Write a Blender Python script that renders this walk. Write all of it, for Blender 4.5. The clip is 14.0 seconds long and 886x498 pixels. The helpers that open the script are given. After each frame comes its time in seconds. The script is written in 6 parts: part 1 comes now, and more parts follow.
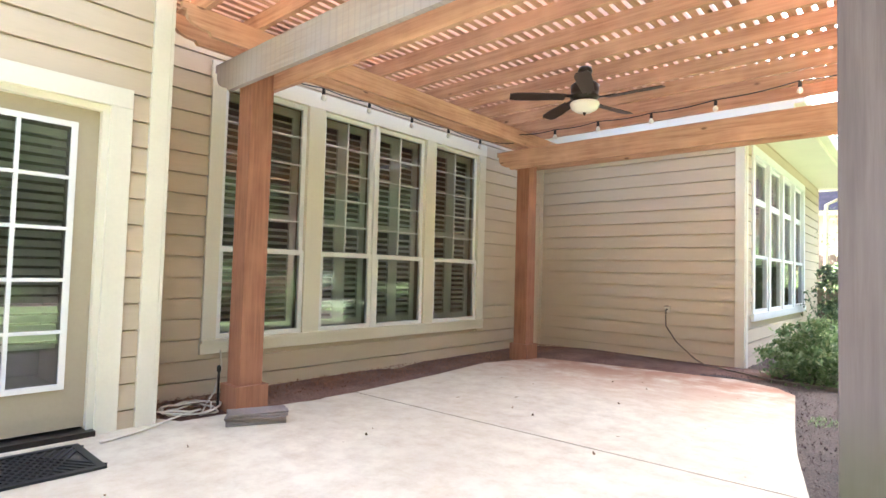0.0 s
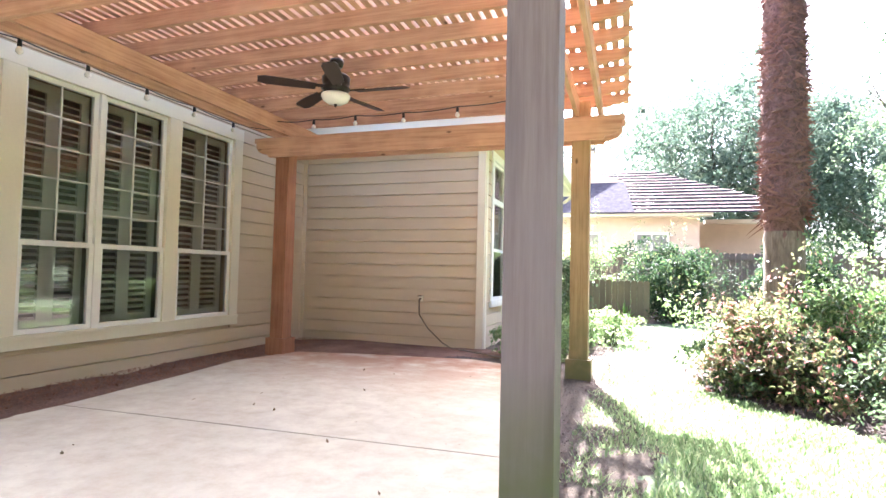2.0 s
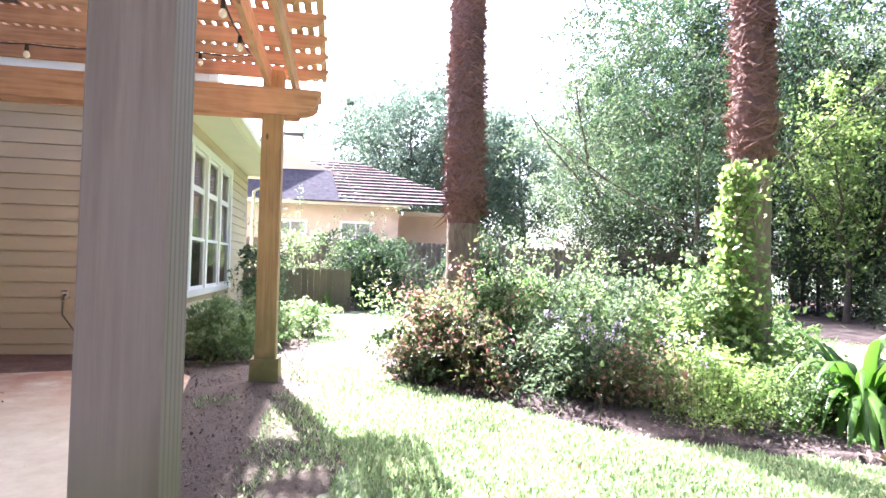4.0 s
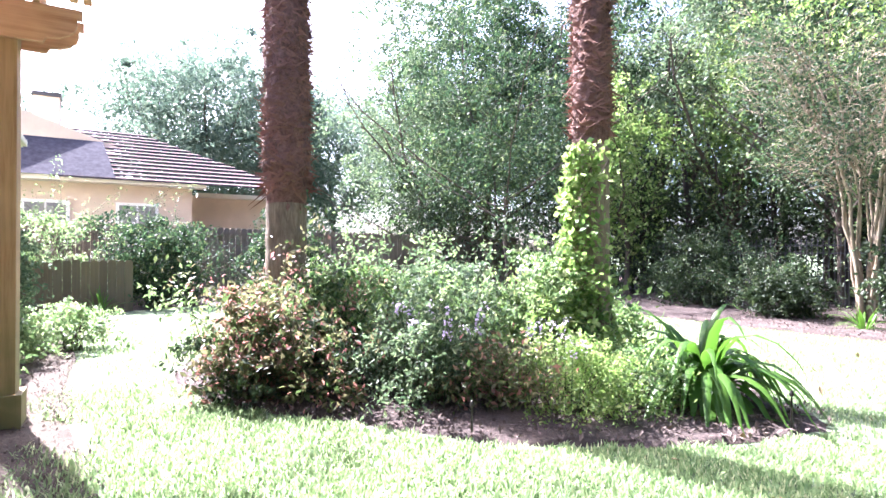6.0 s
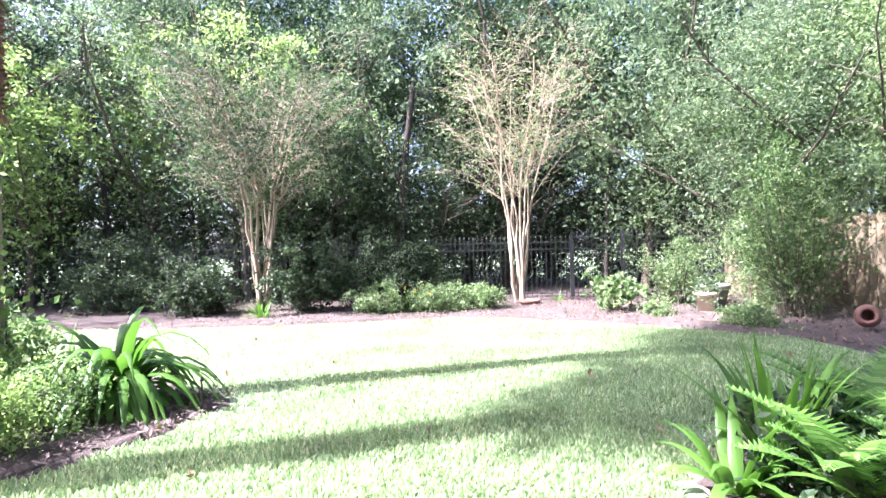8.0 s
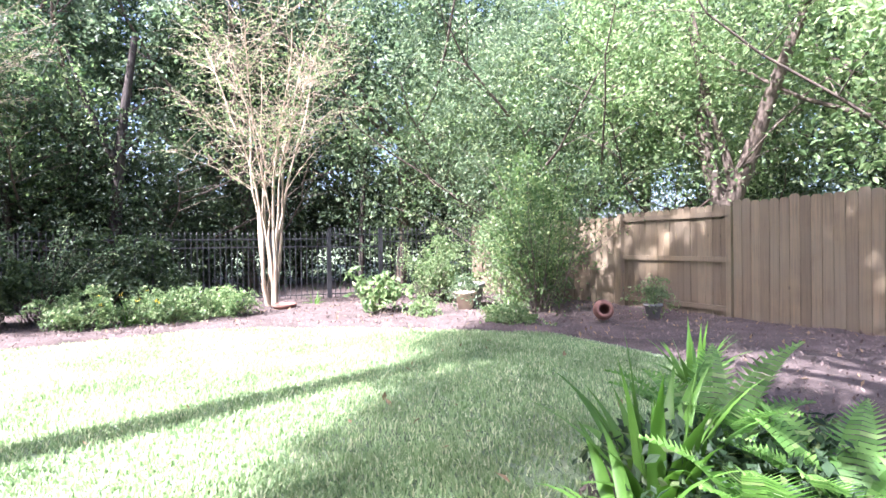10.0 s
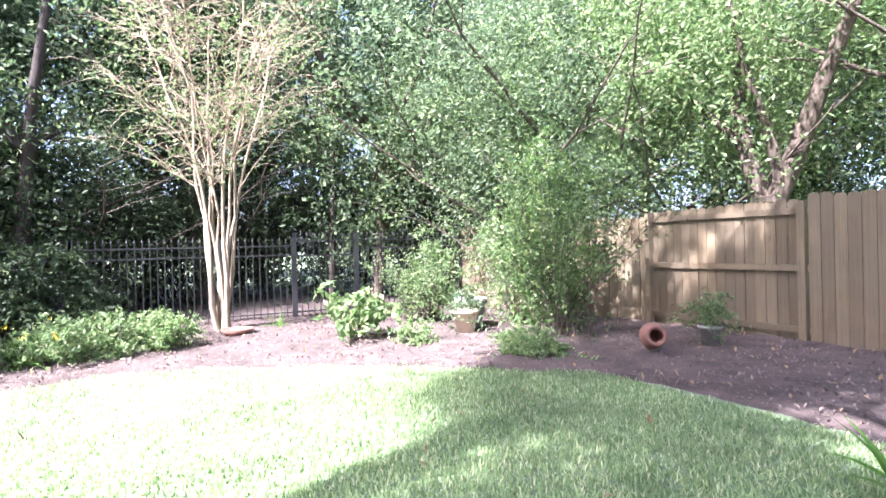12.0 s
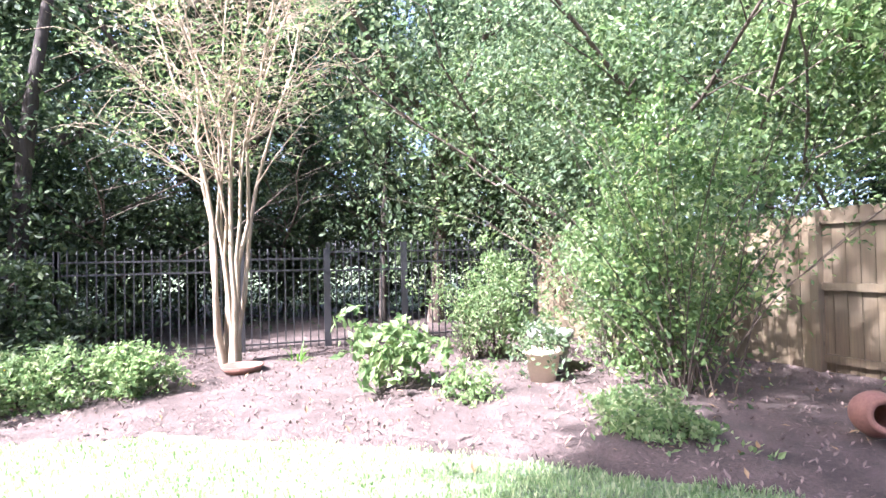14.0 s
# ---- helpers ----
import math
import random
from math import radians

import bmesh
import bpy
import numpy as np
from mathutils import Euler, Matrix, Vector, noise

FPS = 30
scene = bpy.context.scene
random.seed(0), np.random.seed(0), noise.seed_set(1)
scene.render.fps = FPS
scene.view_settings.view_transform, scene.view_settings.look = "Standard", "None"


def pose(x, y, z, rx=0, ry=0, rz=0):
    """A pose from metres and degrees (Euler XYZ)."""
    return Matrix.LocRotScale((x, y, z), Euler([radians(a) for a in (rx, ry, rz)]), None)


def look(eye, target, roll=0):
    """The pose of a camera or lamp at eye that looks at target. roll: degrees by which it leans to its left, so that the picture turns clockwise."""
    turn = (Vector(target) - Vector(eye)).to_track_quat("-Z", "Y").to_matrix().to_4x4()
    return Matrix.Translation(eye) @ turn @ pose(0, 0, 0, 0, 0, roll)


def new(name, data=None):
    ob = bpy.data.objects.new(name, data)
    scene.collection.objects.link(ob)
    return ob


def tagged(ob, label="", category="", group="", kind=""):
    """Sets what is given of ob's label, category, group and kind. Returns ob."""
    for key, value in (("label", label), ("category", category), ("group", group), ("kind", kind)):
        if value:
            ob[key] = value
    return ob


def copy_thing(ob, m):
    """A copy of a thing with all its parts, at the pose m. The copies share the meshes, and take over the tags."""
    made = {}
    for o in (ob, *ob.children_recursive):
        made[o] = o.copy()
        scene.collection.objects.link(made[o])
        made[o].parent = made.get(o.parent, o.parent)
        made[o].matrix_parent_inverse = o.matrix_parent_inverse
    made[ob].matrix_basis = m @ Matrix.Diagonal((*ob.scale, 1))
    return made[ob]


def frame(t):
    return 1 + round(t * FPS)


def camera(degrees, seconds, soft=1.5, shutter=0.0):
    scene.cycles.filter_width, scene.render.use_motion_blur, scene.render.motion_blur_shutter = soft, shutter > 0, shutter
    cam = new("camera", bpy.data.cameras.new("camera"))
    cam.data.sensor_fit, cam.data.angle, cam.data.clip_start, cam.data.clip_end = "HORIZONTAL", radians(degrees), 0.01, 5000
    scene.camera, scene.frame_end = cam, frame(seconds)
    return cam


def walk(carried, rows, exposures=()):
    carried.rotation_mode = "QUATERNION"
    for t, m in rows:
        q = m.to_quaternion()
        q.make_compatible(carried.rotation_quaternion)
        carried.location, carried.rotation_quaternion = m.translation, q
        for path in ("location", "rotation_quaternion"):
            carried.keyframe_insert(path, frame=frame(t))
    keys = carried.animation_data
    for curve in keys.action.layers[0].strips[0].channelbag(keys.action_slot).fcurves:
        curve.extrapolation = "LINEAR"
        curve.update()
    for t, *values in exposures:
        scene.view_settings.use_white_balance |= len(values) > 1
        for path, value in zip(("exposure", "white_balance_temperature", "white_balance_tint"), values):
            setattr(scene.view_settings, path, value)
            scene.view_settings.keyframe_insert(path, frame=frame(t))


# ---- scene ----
cam = camera(78.4, 14.0)
PATH = [
    (0, (0.107, 0.017, 1.093), (-1.221, 1.511, 1.179), 1.6),
    (0.5, (0.126, 0.013, 1.08), (-1.019, 1.65, 1.175), 1.5),
    (1, (0.166, 0.022, 1.073), (-0.8, 1.771, 1.173), 1.4),
    (1.5, (0.245, 0.089, 1.067), (-0.561, 1.917, 1.165), 1.3),
    (2, (0.327, 0.173, 1.071), (-0.315, 2.065, 1.156), 1.3),
    (2.5, (0.414, 0.276, 1.075), (-0.1, 2.208, 1.152), 1.1),
    (3, (0.494, 0.358, 1.076), (0.156, 2.328, 1.144), 1.2),
    (3.5, (0.498, 0.531, 1.077), (0.55, 2.53, 1.136), 1.2),
    (3.7, (0.479, 0.598, 1.084), (0.69, 2.586, 1.146), 1.2),
    (5.8, (0.481, 1.574, 1.113), (1.402, 3.35, 1.116), 0.5),
    (6, (0.471, 1.606, 1.107), (1.514, 3.313, 1.122), -0.0),
    (6.5, (0.451, 1.61, 1.102), (1.763, 3.119, 1.114), 0.1),
    (7, (0.437, 1.505, 1.112), (2.027, 2.718, 1.12), 0.1),
    (7.5, (0.388, 1.432, 1.125), (2.272, 2.104, 1.13), -0.7),
    (8, (0.335, 1.458, 1.085), (2.332, 1.552, 1.097), -1.3),
    (8.1, (0.333, 1.488, 1.078), (2.333, 1.494, 1.094), -1.3),
    (8.5, (0.344, 1.547, 1.069), (2.328, 1.295, 1.08), -1.3),
    (9, (0.623, 1.627, 1.065), (2.555, 1.109, 1.069), -1.1),
    (9.2, (0.783, 1.668, 1.061), (2.691, 1.069, 1.063), -0.9),
    (11.3, (2.762, 1.445, 1.204), (4.526, 0.503, 1.168), -1.4),
    (11.5, (2.977, 1.377, 1.203), (4.744, 0.44, 1.176), -1.5),
    (12, (3.468, 1.184, 1.194), (5.241, 0.258, 1.186), -1.4),
    (12.5, (3.977, 0.956, 1.178), (5.781, 0.094, 1.191), -1.5),
    (13, (4.5, 0.657, 1.166), (6.33, -0.148, 1.184), -1.4),
    (13.5, (5.018, 0.338, 1.169), (6.861, -0.437, 1.194), -1.3),
    (14, (5.522, 0.03, 1.177), (7.403, -0.649, 1.226), -1.3),
]
EXPOSURES = [(0, 4.08, 5850, 18), (1.5, 4.0, 5850, 20), (3.5, 3.54, 5800, 24), (6.0, 3.22, 5650, 26), (9.0, 3.16, 5600, 26), (14.0, 3.31, 5640, 26)]
walk(cam, [(t, look(eye, target, roll)) for t, eye, target, roll in PATH], EXPOSURES)

# ---- sky, sun ----
SUN_EL, SUN_AZ = radians(51), radians(-17)
world = bpy.data.worlds.new("world")
scene.world = world
world.use_nodes = True
_nt = world.node_tree
_sky = _nt.nodes.new("ShaderNodeTexSky")
_sky.sky_type = "NISHITA"
_sky.sun_disc = False
_sky.sun_elevation = SUN_EL
_sky.sun_rotation = SUN_AZ
_sky.air_density, _sky.dust_density, _sky.ozone_density = 0.8, 5.0, 1.0
_bg = _nt.nodes["Background"]
_bg.inputs["Strength"].default_value = 0.12
_nt.links.new(_sky.outputs[0], _bg.inputs[0])
_sun = bpy.data.lights.new("sun", "SUN")
_sun.energy, _sun.angle, _sun.color = 5.0, radians(0.9), (1.0, 0.95, 0.86)
sun = new("sun", _sun)
sun.matrix_world = look((math.sin(SUN_AZ) * math.cos(SUN_EL) * 50, math.cos(SUN_AZ) * math.cos(SUN_EL) * 50, math.sin(SUN_EL) * 50), (0, 0, 0))


# ---- materials ----
def material(name, rough=0.6, metallic=0.0):
    m = bpy.data.materials.new(name)
    m.use_nodes = True
    b = m.node_tree.nodes["Principled BSDF"]
    b.inputs["Roughness"].default_value = rough
    b.inputs["Metallic"].default_value = metallic
    return m, m.node_tree, b


def noise_node(nt, vec, scale, detail=4.0, rough=0.55, stretch=(1, 1, 1)):
    mp = nt.nodes.new("ShaderNodeMapping")
    mp.inputs["Scale"].default_value = stretch
    nt.links.new(vec, mp.inputs["Vector"])
    n = nt.nodes.new("ShaderNodeTexNoise")
    n.inputs["Scale"].default_value = scale
    n.inputs["Detail"].default_value = detail
    n.inputs["Roughness"].default_value = rough
    nt.links.new(mp.outputs[0], n.inputs["Vector"])
    return n.outputs["Fac"]


def ramp(nt, fac, stops):
    r = nt.nodes.new("ShaderNodeValToRGB")
    e = r.color_ramp.elements
    while len(e) < len(stops):
        e.new(0.5)
    for el, (p, c) in zip(e, stops):
        el.position, el.color = p, (*c, 1)
    nt.links.new(fac, r.inputs[0])
    return r.outputs[0]


def mixed(nt, a, b, fac, mode="MIX"):
    m = nt.nodes.new("ShaderNodeMix")
    m.data_type, m.blend_type = "RGBA", mode
    for sock, val in ((m.inputs[6], a), (m.inputs[7], b)):
        if isinstance(val, tuple):
            sock.default_value = (*val, 1)
        else:
            nt.links.new(val, sock)
    if isinstance(fac, float):
        m.inputs[0].default_value = fac
    else:
        nt.links.new(fac, m.inputs[0])
    return m.outputs[2]


def bump(nt, b, fac, strength=0.3, dist=0.01):
    n = nt.nodes.new("ShaderNodeBump")
    n.inputs["Strength"].default_value = strength
    n.inputs["Distance"].default_value = dist
    nt.links.new(fac, n.inputs["Height"])
    nt.links.new(n.outputs[0], b.inputs["Normal"])


def position(nt):
    return nt.nodes.new("ShaderNodeNewGeometry").outputs["Position"]


def obj_coord(nt):
    return nt.nodes.new("ShaderNodeTexCoord").outputs["Object"]


def plain(name, colour, rough=0.6, metallic=0.0, vary=0.12, scale=12.0, bumpy=0.1, local=False):
    m, nt, b = material(name, rough, metallic)
    p = obj_coord(nt) if local else position(nt)
    lo = tuple(c * (1 - vary) for c in colour)
    hi = tuple(min(1, c * (1 + vary)) for c in colour)
    big = ramp(nt, noise_node(nt, p, scale * 0.15), [(0.3, lo), (0.7, hi)])
    fine = noise_node(nt, p, scale * 4)
    nt.links.new(mixed(nt, big, ramp(nt, fine, [(0.3, lo), (0.75, hi)]), 0.4), b.inputs["Base Color"])
    if bumpy:
        bump(nt, b, fine, bumpy, 0.004)
    return m


def wood(name, base, dark, axis="x", grey=None, moss=False, knots=True, pieces=0.0):
    """Sawn timber with grain along one axis."""
    m, nt, b = material(name, 0.75)
    p = position(nt)
    st = {"x": (0.05, 1, 1), "y": (1, 0.05, 1), "z": (1, 1, 0.05)}[axis]
    grain = noise_node(nt, p, 38, 6, 0.65, st)
    blot = noise_node(nt, p, 2.2, 3)
    col = ramp(nt, grain, [(0.3, dark), (0.62, base)])
    col = mixed(nt, col, tuple(min(1, c * 1.25) for c in base), ramp(nt, blot, [(0.45, (0, 0, 0)), (0.7, (0.6, 0.6, 0.6))]))
    if knots:
        v = nt.nodes.new("ShaderNodeTexVoronoi")
        mp = nt.nodes.new("ShaderNodeMapping")
        mp.inputs["Scale"].default_value = {"x": (0.45, 1, 1), "y": (1, 0.45, 1), "z": (1, 1, 0.45)}[axis]
        nt.links.new(p, mp.inputs[0])
        nt.links.new(mp.outputs[0], v.inputs["Vector"])
        v.inputs["Scale"].default_value = 4.5
        col = mixed(nt, col, tuple(c * 0.35 for c in dark), ramp(nt, v.outputs["Distance"], [(0.035, (0.85, 0.85, 0.85)), (0.085, (0, 0, 0))]))
    if grey:
        gn = noise_node(nt, p, 1.3, 4, 0.6)
        col = mixed(nt, col, grey, ramp(nt, gn, [(0.4, (0.35, 0.35, 0.35)), (0.65, (0.95, 0.95, 0.95))]))
        rings = nt.nodes.new("ShaderNodeTexWave")
        rings.inputs["Scale"].default_value = 5
        rings.inputs["Distortion"].default_value = 7
        rings.inputs["Detail"].default_value = 3
        mp2 = nt.nodes.new("ShaderNodeMapping")
        mp2.inputs["Scale"].default_value = (1, 1, 0.06)
        nt.links.new(p, mp2.inputs[0])
        nt.links.new(mp2.outputs[0], rings.inputs[0])
        col = mixed(nt, col, tuple(c * 0.7 for c in grey), ramp(nt, rings.outputs["Fac"], [(0.8, (0, 0, 0)), (0.98, (0.3, 0.3, 0.3))]))
    if moss:
        sep = nt.nodes.new("ShaderNodeSeparateXYZ")
        nt.links.new(p, sep.inputs[0])
        mh = nt.nodes.new("ShaderNodeMapRange")
        mh.inputs[1].default_value, mh.inputs[2].default_value = 1.0, 0.15
        nt.links.new(sep.outputs[2], mh.inputs[0])
        mm = nt.nodes.new("ShaderNodeMath")
        mm.operation = "MULTIPLY"
        nt.links.new(mh.outputs[0], mm.inputs[0])
        nt.links.new(ramp(nt, noise_node(nt, p, 3.5), [(0.3, (0.35, 0.35, 0.35)), (0.6, (0.9, 0.9, 0.9))]), mm.inputs[1])
        col = mixed(nt, col, (0.115, 0.12, 0.045), mm.outputs[0])
    if pieces:
        col = mixed(nt, col, tuple(c * 0.55 for c in dark), ramp(nt, nt.nodes.new("ShaderNodeObjectInfo").outputs["Random"], [(0.0, (pieces,) * 3), (0.8, (0, 0, 0))]))
    nt.links.new(col, b.inputs["Base Color"])
    bump(nt, b, grain, 0.16, 0.003)
    return m


def weathered_post(name):
    """Grey-mauve weathered timber: fine upright grain, nested loops, green film low down."""
    m, nt, b = material(name, 0.85)
    p = position(nt)
    fine = noise_node(nt, p, 60, 6, 0.7, (1, 1, 0.04))
    col = ramp(nt, fine, [(0.3, (0.13, 0.092, 0.08)), (0.65, (0.21, 0.158, 0.14))])
    col = mixed(nt, col, (0.19, 0.155, 0.15), ramp(nt, noise_node(nt, p, 3, 5, 0.6, (1, 1, 0.3)), [(0.35, (0, 0, 0)), (0.7, (0.8, 0.8, 0.8))]))
    w = nt.nodes.new("ShaderNodeTexWave")
    w.wave_type, w.rings_direction = "RINGS", "SPHERICAL"
    w.inputs["Scale"].default_value = 9
    w.inputs["Distortion"].default_value = 1.6
    w.inputs["Detail"].default_value = 3
    mp = nt.nodes.new("ShaderNodeMapping")
    mp.inputs["Location"].default_value = (0.12, -3.15, -0.2)
    mp.inputs["Scale"].default_value = (1, 1, 0.13)
    nt.links.new(p, mp.inputs[0])
    nt.links.new(mp.outputs[0], w.inputs[0])
    col = mixed(nt, col, (0.085, 0.06, 0.055), ramp(nt, w.outputs["Fac"], [(0.6, (0, 0, 0)), (0.95, (0.6, 0.6, 0.6))]))
    sep = nt.nodes.new("ShaderNodeSeparateXYZ")
    nt.links.new(p, sep.inputs[0])
    mh = nt.nodes.new("ShaderNodeMapRange")
    mh.inputs[1].default_value, mh.inputs[2].default_value = 0.75, 0.35
    nt.links.new(sep.outputs[2], mh.inputs[0])
    mm = nt.nodes.new("ShaderNodeMath")
    mm.operation = "MULTIPLY"
    nt.links.new(mh.outputs[0], mm.inputs[0])
    nt.links.new(ramp(nt, noise_node(nt, p, 5), [(0.3, (0.6, 0.6, 0.6)), (0.6, (0.95, 0.95, 0.95))]), mm.inputs[1])
    col = mixed(nt, col, (0.10, 0.105, 0.045), mm.outputs[0])
    nt.links.new(col, b.inputs["Base Color"])
    bump(nt, b, fine, 0.12, 0.002)
    return m


def leaf_mat(name, a, c, tip=None, translucent=0.45, gloss=0.45):
    """Two-tone leaves that let light through; the tone varies leaf by leaf."""
    m = bpy.data.materials.new(name)
    m.use_nodes = True
    nt = m.node_tree
    b = nt.nodes["Principled BSDF"]
    b.inputs["Roughness"].default_value = gloss
    b.inputs["Specular IOR Level"].default_value = 0.28
    rnd = nt.nodes.new("ShaderNodeNewGeometry").outputs["Random Per Island"]
    stops = [(0.0, a), (0.75, c)]
    if tip:
        stops = [(0.0, a), (0.6, c), (0.8, c), (0.9, tip)]
    col = ramp(nt, rnd, stops)
    big = noise_node(nt, position(nt), 1.1, 2)
    col = mixed(nt, col, tuple(x * 0.55 for x in a), ramp(nt, big, [(0.35, (0.5, 0.5, 0.5)), (0.6, (0, 0, 0))]))
    nt.links.new(col, b.inputs["Base Color"])
    tr = nt.nodes.new("ShaderNodeBsdfTranslucent")
    hs = nt.nodes.new("ShaderNodeHueSaturation")
    hs.inputs["Value"].default_value = 1.7
    hs.inputs["Saturation"].default_value = 1.08
    nt.links.new(col, hs.inputs["Color"])
    nt.links.new(hs.outputs[0], tr.inputs[0])
    mx = nt.nodes.new("ShaderNodeMixShader")
    mx.inputs[0].default_value = translucent
    nt.links.new(b.outputs[0], mx.inputs[1])
    nt.links.new(tr.outputs[0], mx.inputs[2])
    nt.links.new(mx.outputs[0], nt.nodes["Material Output"].inputs[0])
    return m


def glass_mat(name, tint=(0.88, 0.91, 0.9)):
    m = bpy.data.materials.new(name)
    m.use_nodes = True
    nt = m.node_tree
    nt.nodes.remove(nt.nodes["Principled BSDF"])
    gl = nt.nodes.new("ShaderNodeBsdfGlossy")
    gl.inputs["Roughness"].default_value = 0.02
    tp = nt.nodes.new("ShaderNodeBsdfTransparent")
    tp.inputs[0].default_value = (*tint, 1)
    fr = nt.nodes.new("ShaderNodeFresnel")
    fr.inputs[0].default_value = 2.1
    mx = nt.nodes.new("ShaderNodeMixShader")
    nt.links.new(fr.outputs[0], mx.inputs[0])
    nt.links.new(tp.outputs[0], mx.inputs[1])
    nt.links.new(gl.outputs[0], mx.inputs[2])
    nt.links.new(mx.outputs[0], nt.nodes["Material Output"].inputs[0])
    return m


def concrete_mat():
    m, nt, b = material("concrete", 0.85)
    p = position(nt)
    base = ramp(nt, noise_node(nt, p, 0.9, 5), [(0.35, (0.54, 0.485, 0.345)), (0.65, (0.65, 0.595, 0.435))])
    spots = ramp(nt, noise_node(nt, p, 5.5, 6, 0.7), [(0.4, (0, 0, 0)), (0.75, (0.7, 0.7, 0.7))])
    col = mixed(nt, base, (0.40, 0.315, 0.20), spots)
    sep = nt.nodes.new("ShaderNodeSeparateXYZ")
    nt.links.new(p, sep.inputs[0])
    mr = nt.nodes.new("ShaderNodeMapRange")
    mr.inputs[1].default_value, mr.inputs[2].default_value = 4.5, 6.3
    nt.links.new(sep.outputs[1], mr.inputs[0])
    mm = nt.nodes.new("ShaderNodeMath")
    mm.operation = "MULTIPLY"
    nt.links.new(mr.outputs[0], mm.inputs[0])
    nt.links.new(ramp(nt, noise_node(nt, p, 2.4, 5, 0.65), [(0.32, (0.15, 0.15, 0.15)), (0.55, (1, 1, 1))]), mm.inputs[1])
    col = mixed(nt, col, (0.36, 0.19, 0.105), mm.outputs[0])
    nt.links.new(col, b.inputs["Base Color"])
    bump(nt, b, noise_node(nt, p, 90, 4), 0.15, 0.003)
    return m


def ground_mat(name, stops, scale, fine, bumpy=0.6):
    m, nt, b = material(name, 0.95)
    p = position(nt)
    big = ramp(nt, noise_node(nt, p, scale, 4), stops)
    f = noise_node(nt, p, fine, 5, 0.7)
    col = mixed(nt, big, (0.0, 0.0, 0.0), ramp(nt, f, [(0.35, (0.55, 0.55, 0.55)), (0.6, (0, 0, 0))]))
    nt.links.new(col, b.inputs["Base Color"])
    bump(nt, b, f, bumpy, 0.02)
    return m


def bark_mat(name, a, c, sx=14, sz=0.25, depth=0.02, crack_scale=30, crack_dark=0.35):
    """Bark with grain along the trunk and dark cracks between plates."""
    m, nt, b = material(name, 0.9)
    p = obj_coord(nt)
    n = noise_node(nt, p, sx, 8, 0.78, (1, 1, sz))
    col = ramp(nt, n, [(0.35, a), (0.6, c)])
    col = mixed(nt, col, a, ramp(nt, noise_node(nt, p, 2.0, 3), [(0.4, (0.5, 0.5, 0.5)), (0.65, (0, 0, 0))]))
    v = nt.nodes.new("ShaderNodeTexVoronoi")
    v.feature = "DISTANCE_TO_EDGE"
    mp = nt.nodes.new("ShaderNodeMapping")
    mp.inputs["Scale"].default_value = (1, 1, sz)
    nt.links.new(p, mp.inputs[0])
    warp = mixed(nt, mp.outputs[0], noise_node(nt, p, sx * 0.6, 4, 0.6, (1, 1, sz)), 0.12)
    nt.links.new(warp, v.inputs["Vector"])
    v.inputs["Scale"].default_value = crack_scale
    crack = ramp(nt, v.outputs["Distance"], [(0.02, (crack_dark,) * 3), (0.2, (0, 0, 0))])
    col = mixed(nt, col, tuple(k * 0.45 for k in a), crack)
    nt.links.new(col, b.inputs["Base Color"])
    bump(nt, b, n, 0.9, depth)
    return m


def siding_mat():
    m, nt, b = material("siding_paint", 0.7)
    p = position(nt)
    grain = noise_node(nt, p, 22, 5, 0.7, (0.15, 0.15, 1.4))
    col = ramp(nt, noise_node(nt, p, 1.2, 4), [(0.3, (0.52, 0.425, 0.29)), (0.7, (0.57, 0.47, 0.325))])
    col = mixed(nt, col, (0.43, 0.345, 0.225), ramp(nt, grain, [(0.5, (0, 0, 0)), (0.8, (0.3, 0.3, 0.3))]))
    nt.links.new(col, b.inputs["Base Color"])
    bump(nt, b, grain, 0.12, 0.002)
    return m


def roof_mat(name, a, c):
    m, nt, b = material(name, 1.0)
    b.inputs["Specular IOR Level"].default_value = 0.1
    p = position(nt)
    nt.links.new(ramp(nt, noise_node(nt, p, 6, 4), [(0.3, a), (0.7, c)]), b.inputs["Base Color"])
    return m


M_SIDING = siding_mat()
M_TRIM = plain("cream_trim_paint", (0.72, 0.68, 0.54), 0.5, vary=0.06)
M_WHITE = plain("white_window_paint", (0.78, 0.78, 0.74), 0.4, vary=0.04)
M_DOOR = plain("tan_door_paint", (0.40, 0.34, 0.23), 0.5, vary=0.06)
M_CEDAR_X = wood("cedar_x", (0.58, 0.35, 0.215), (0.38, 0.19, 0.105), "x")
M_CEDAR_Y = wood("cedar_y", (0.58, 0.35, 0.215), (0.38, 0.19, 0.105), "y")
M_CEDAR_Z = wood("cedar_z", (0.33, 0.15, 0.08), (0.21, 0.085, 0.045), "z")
M_CEDAR_GREY = wood("cedar_weathered_x", (0.40, 0.32, 0.24), (0.26, 0.18, 0.12), "x", grey=(0.36, 0.33, 0.33))
M_POST_GREY = weathered_post("cedar_weathered_z")
M_POST_MOSS = wood("cedar_mossy_z", (0.42, 0.27, 0.14), (0.25, 0.15, 0.07), "z", moss=True)
M_FENCE = wood("fence_wood", (0.165, 0.118, 0.062), (0.065, 0.045, 0.026), "z", grey=(0.14, 0.114, 0.074), pieces=0.45)
M_FENCE_DARK = wood("fence_wood_old", (0.17, 0.13, 0.105), (0.08, 0.06, 0.05), "z", knots=False)
M_CONCRETE = concrete_mat()
M_JOINT = plain("joint_filler", (0.05, 0.045, 0.035), 0.9)
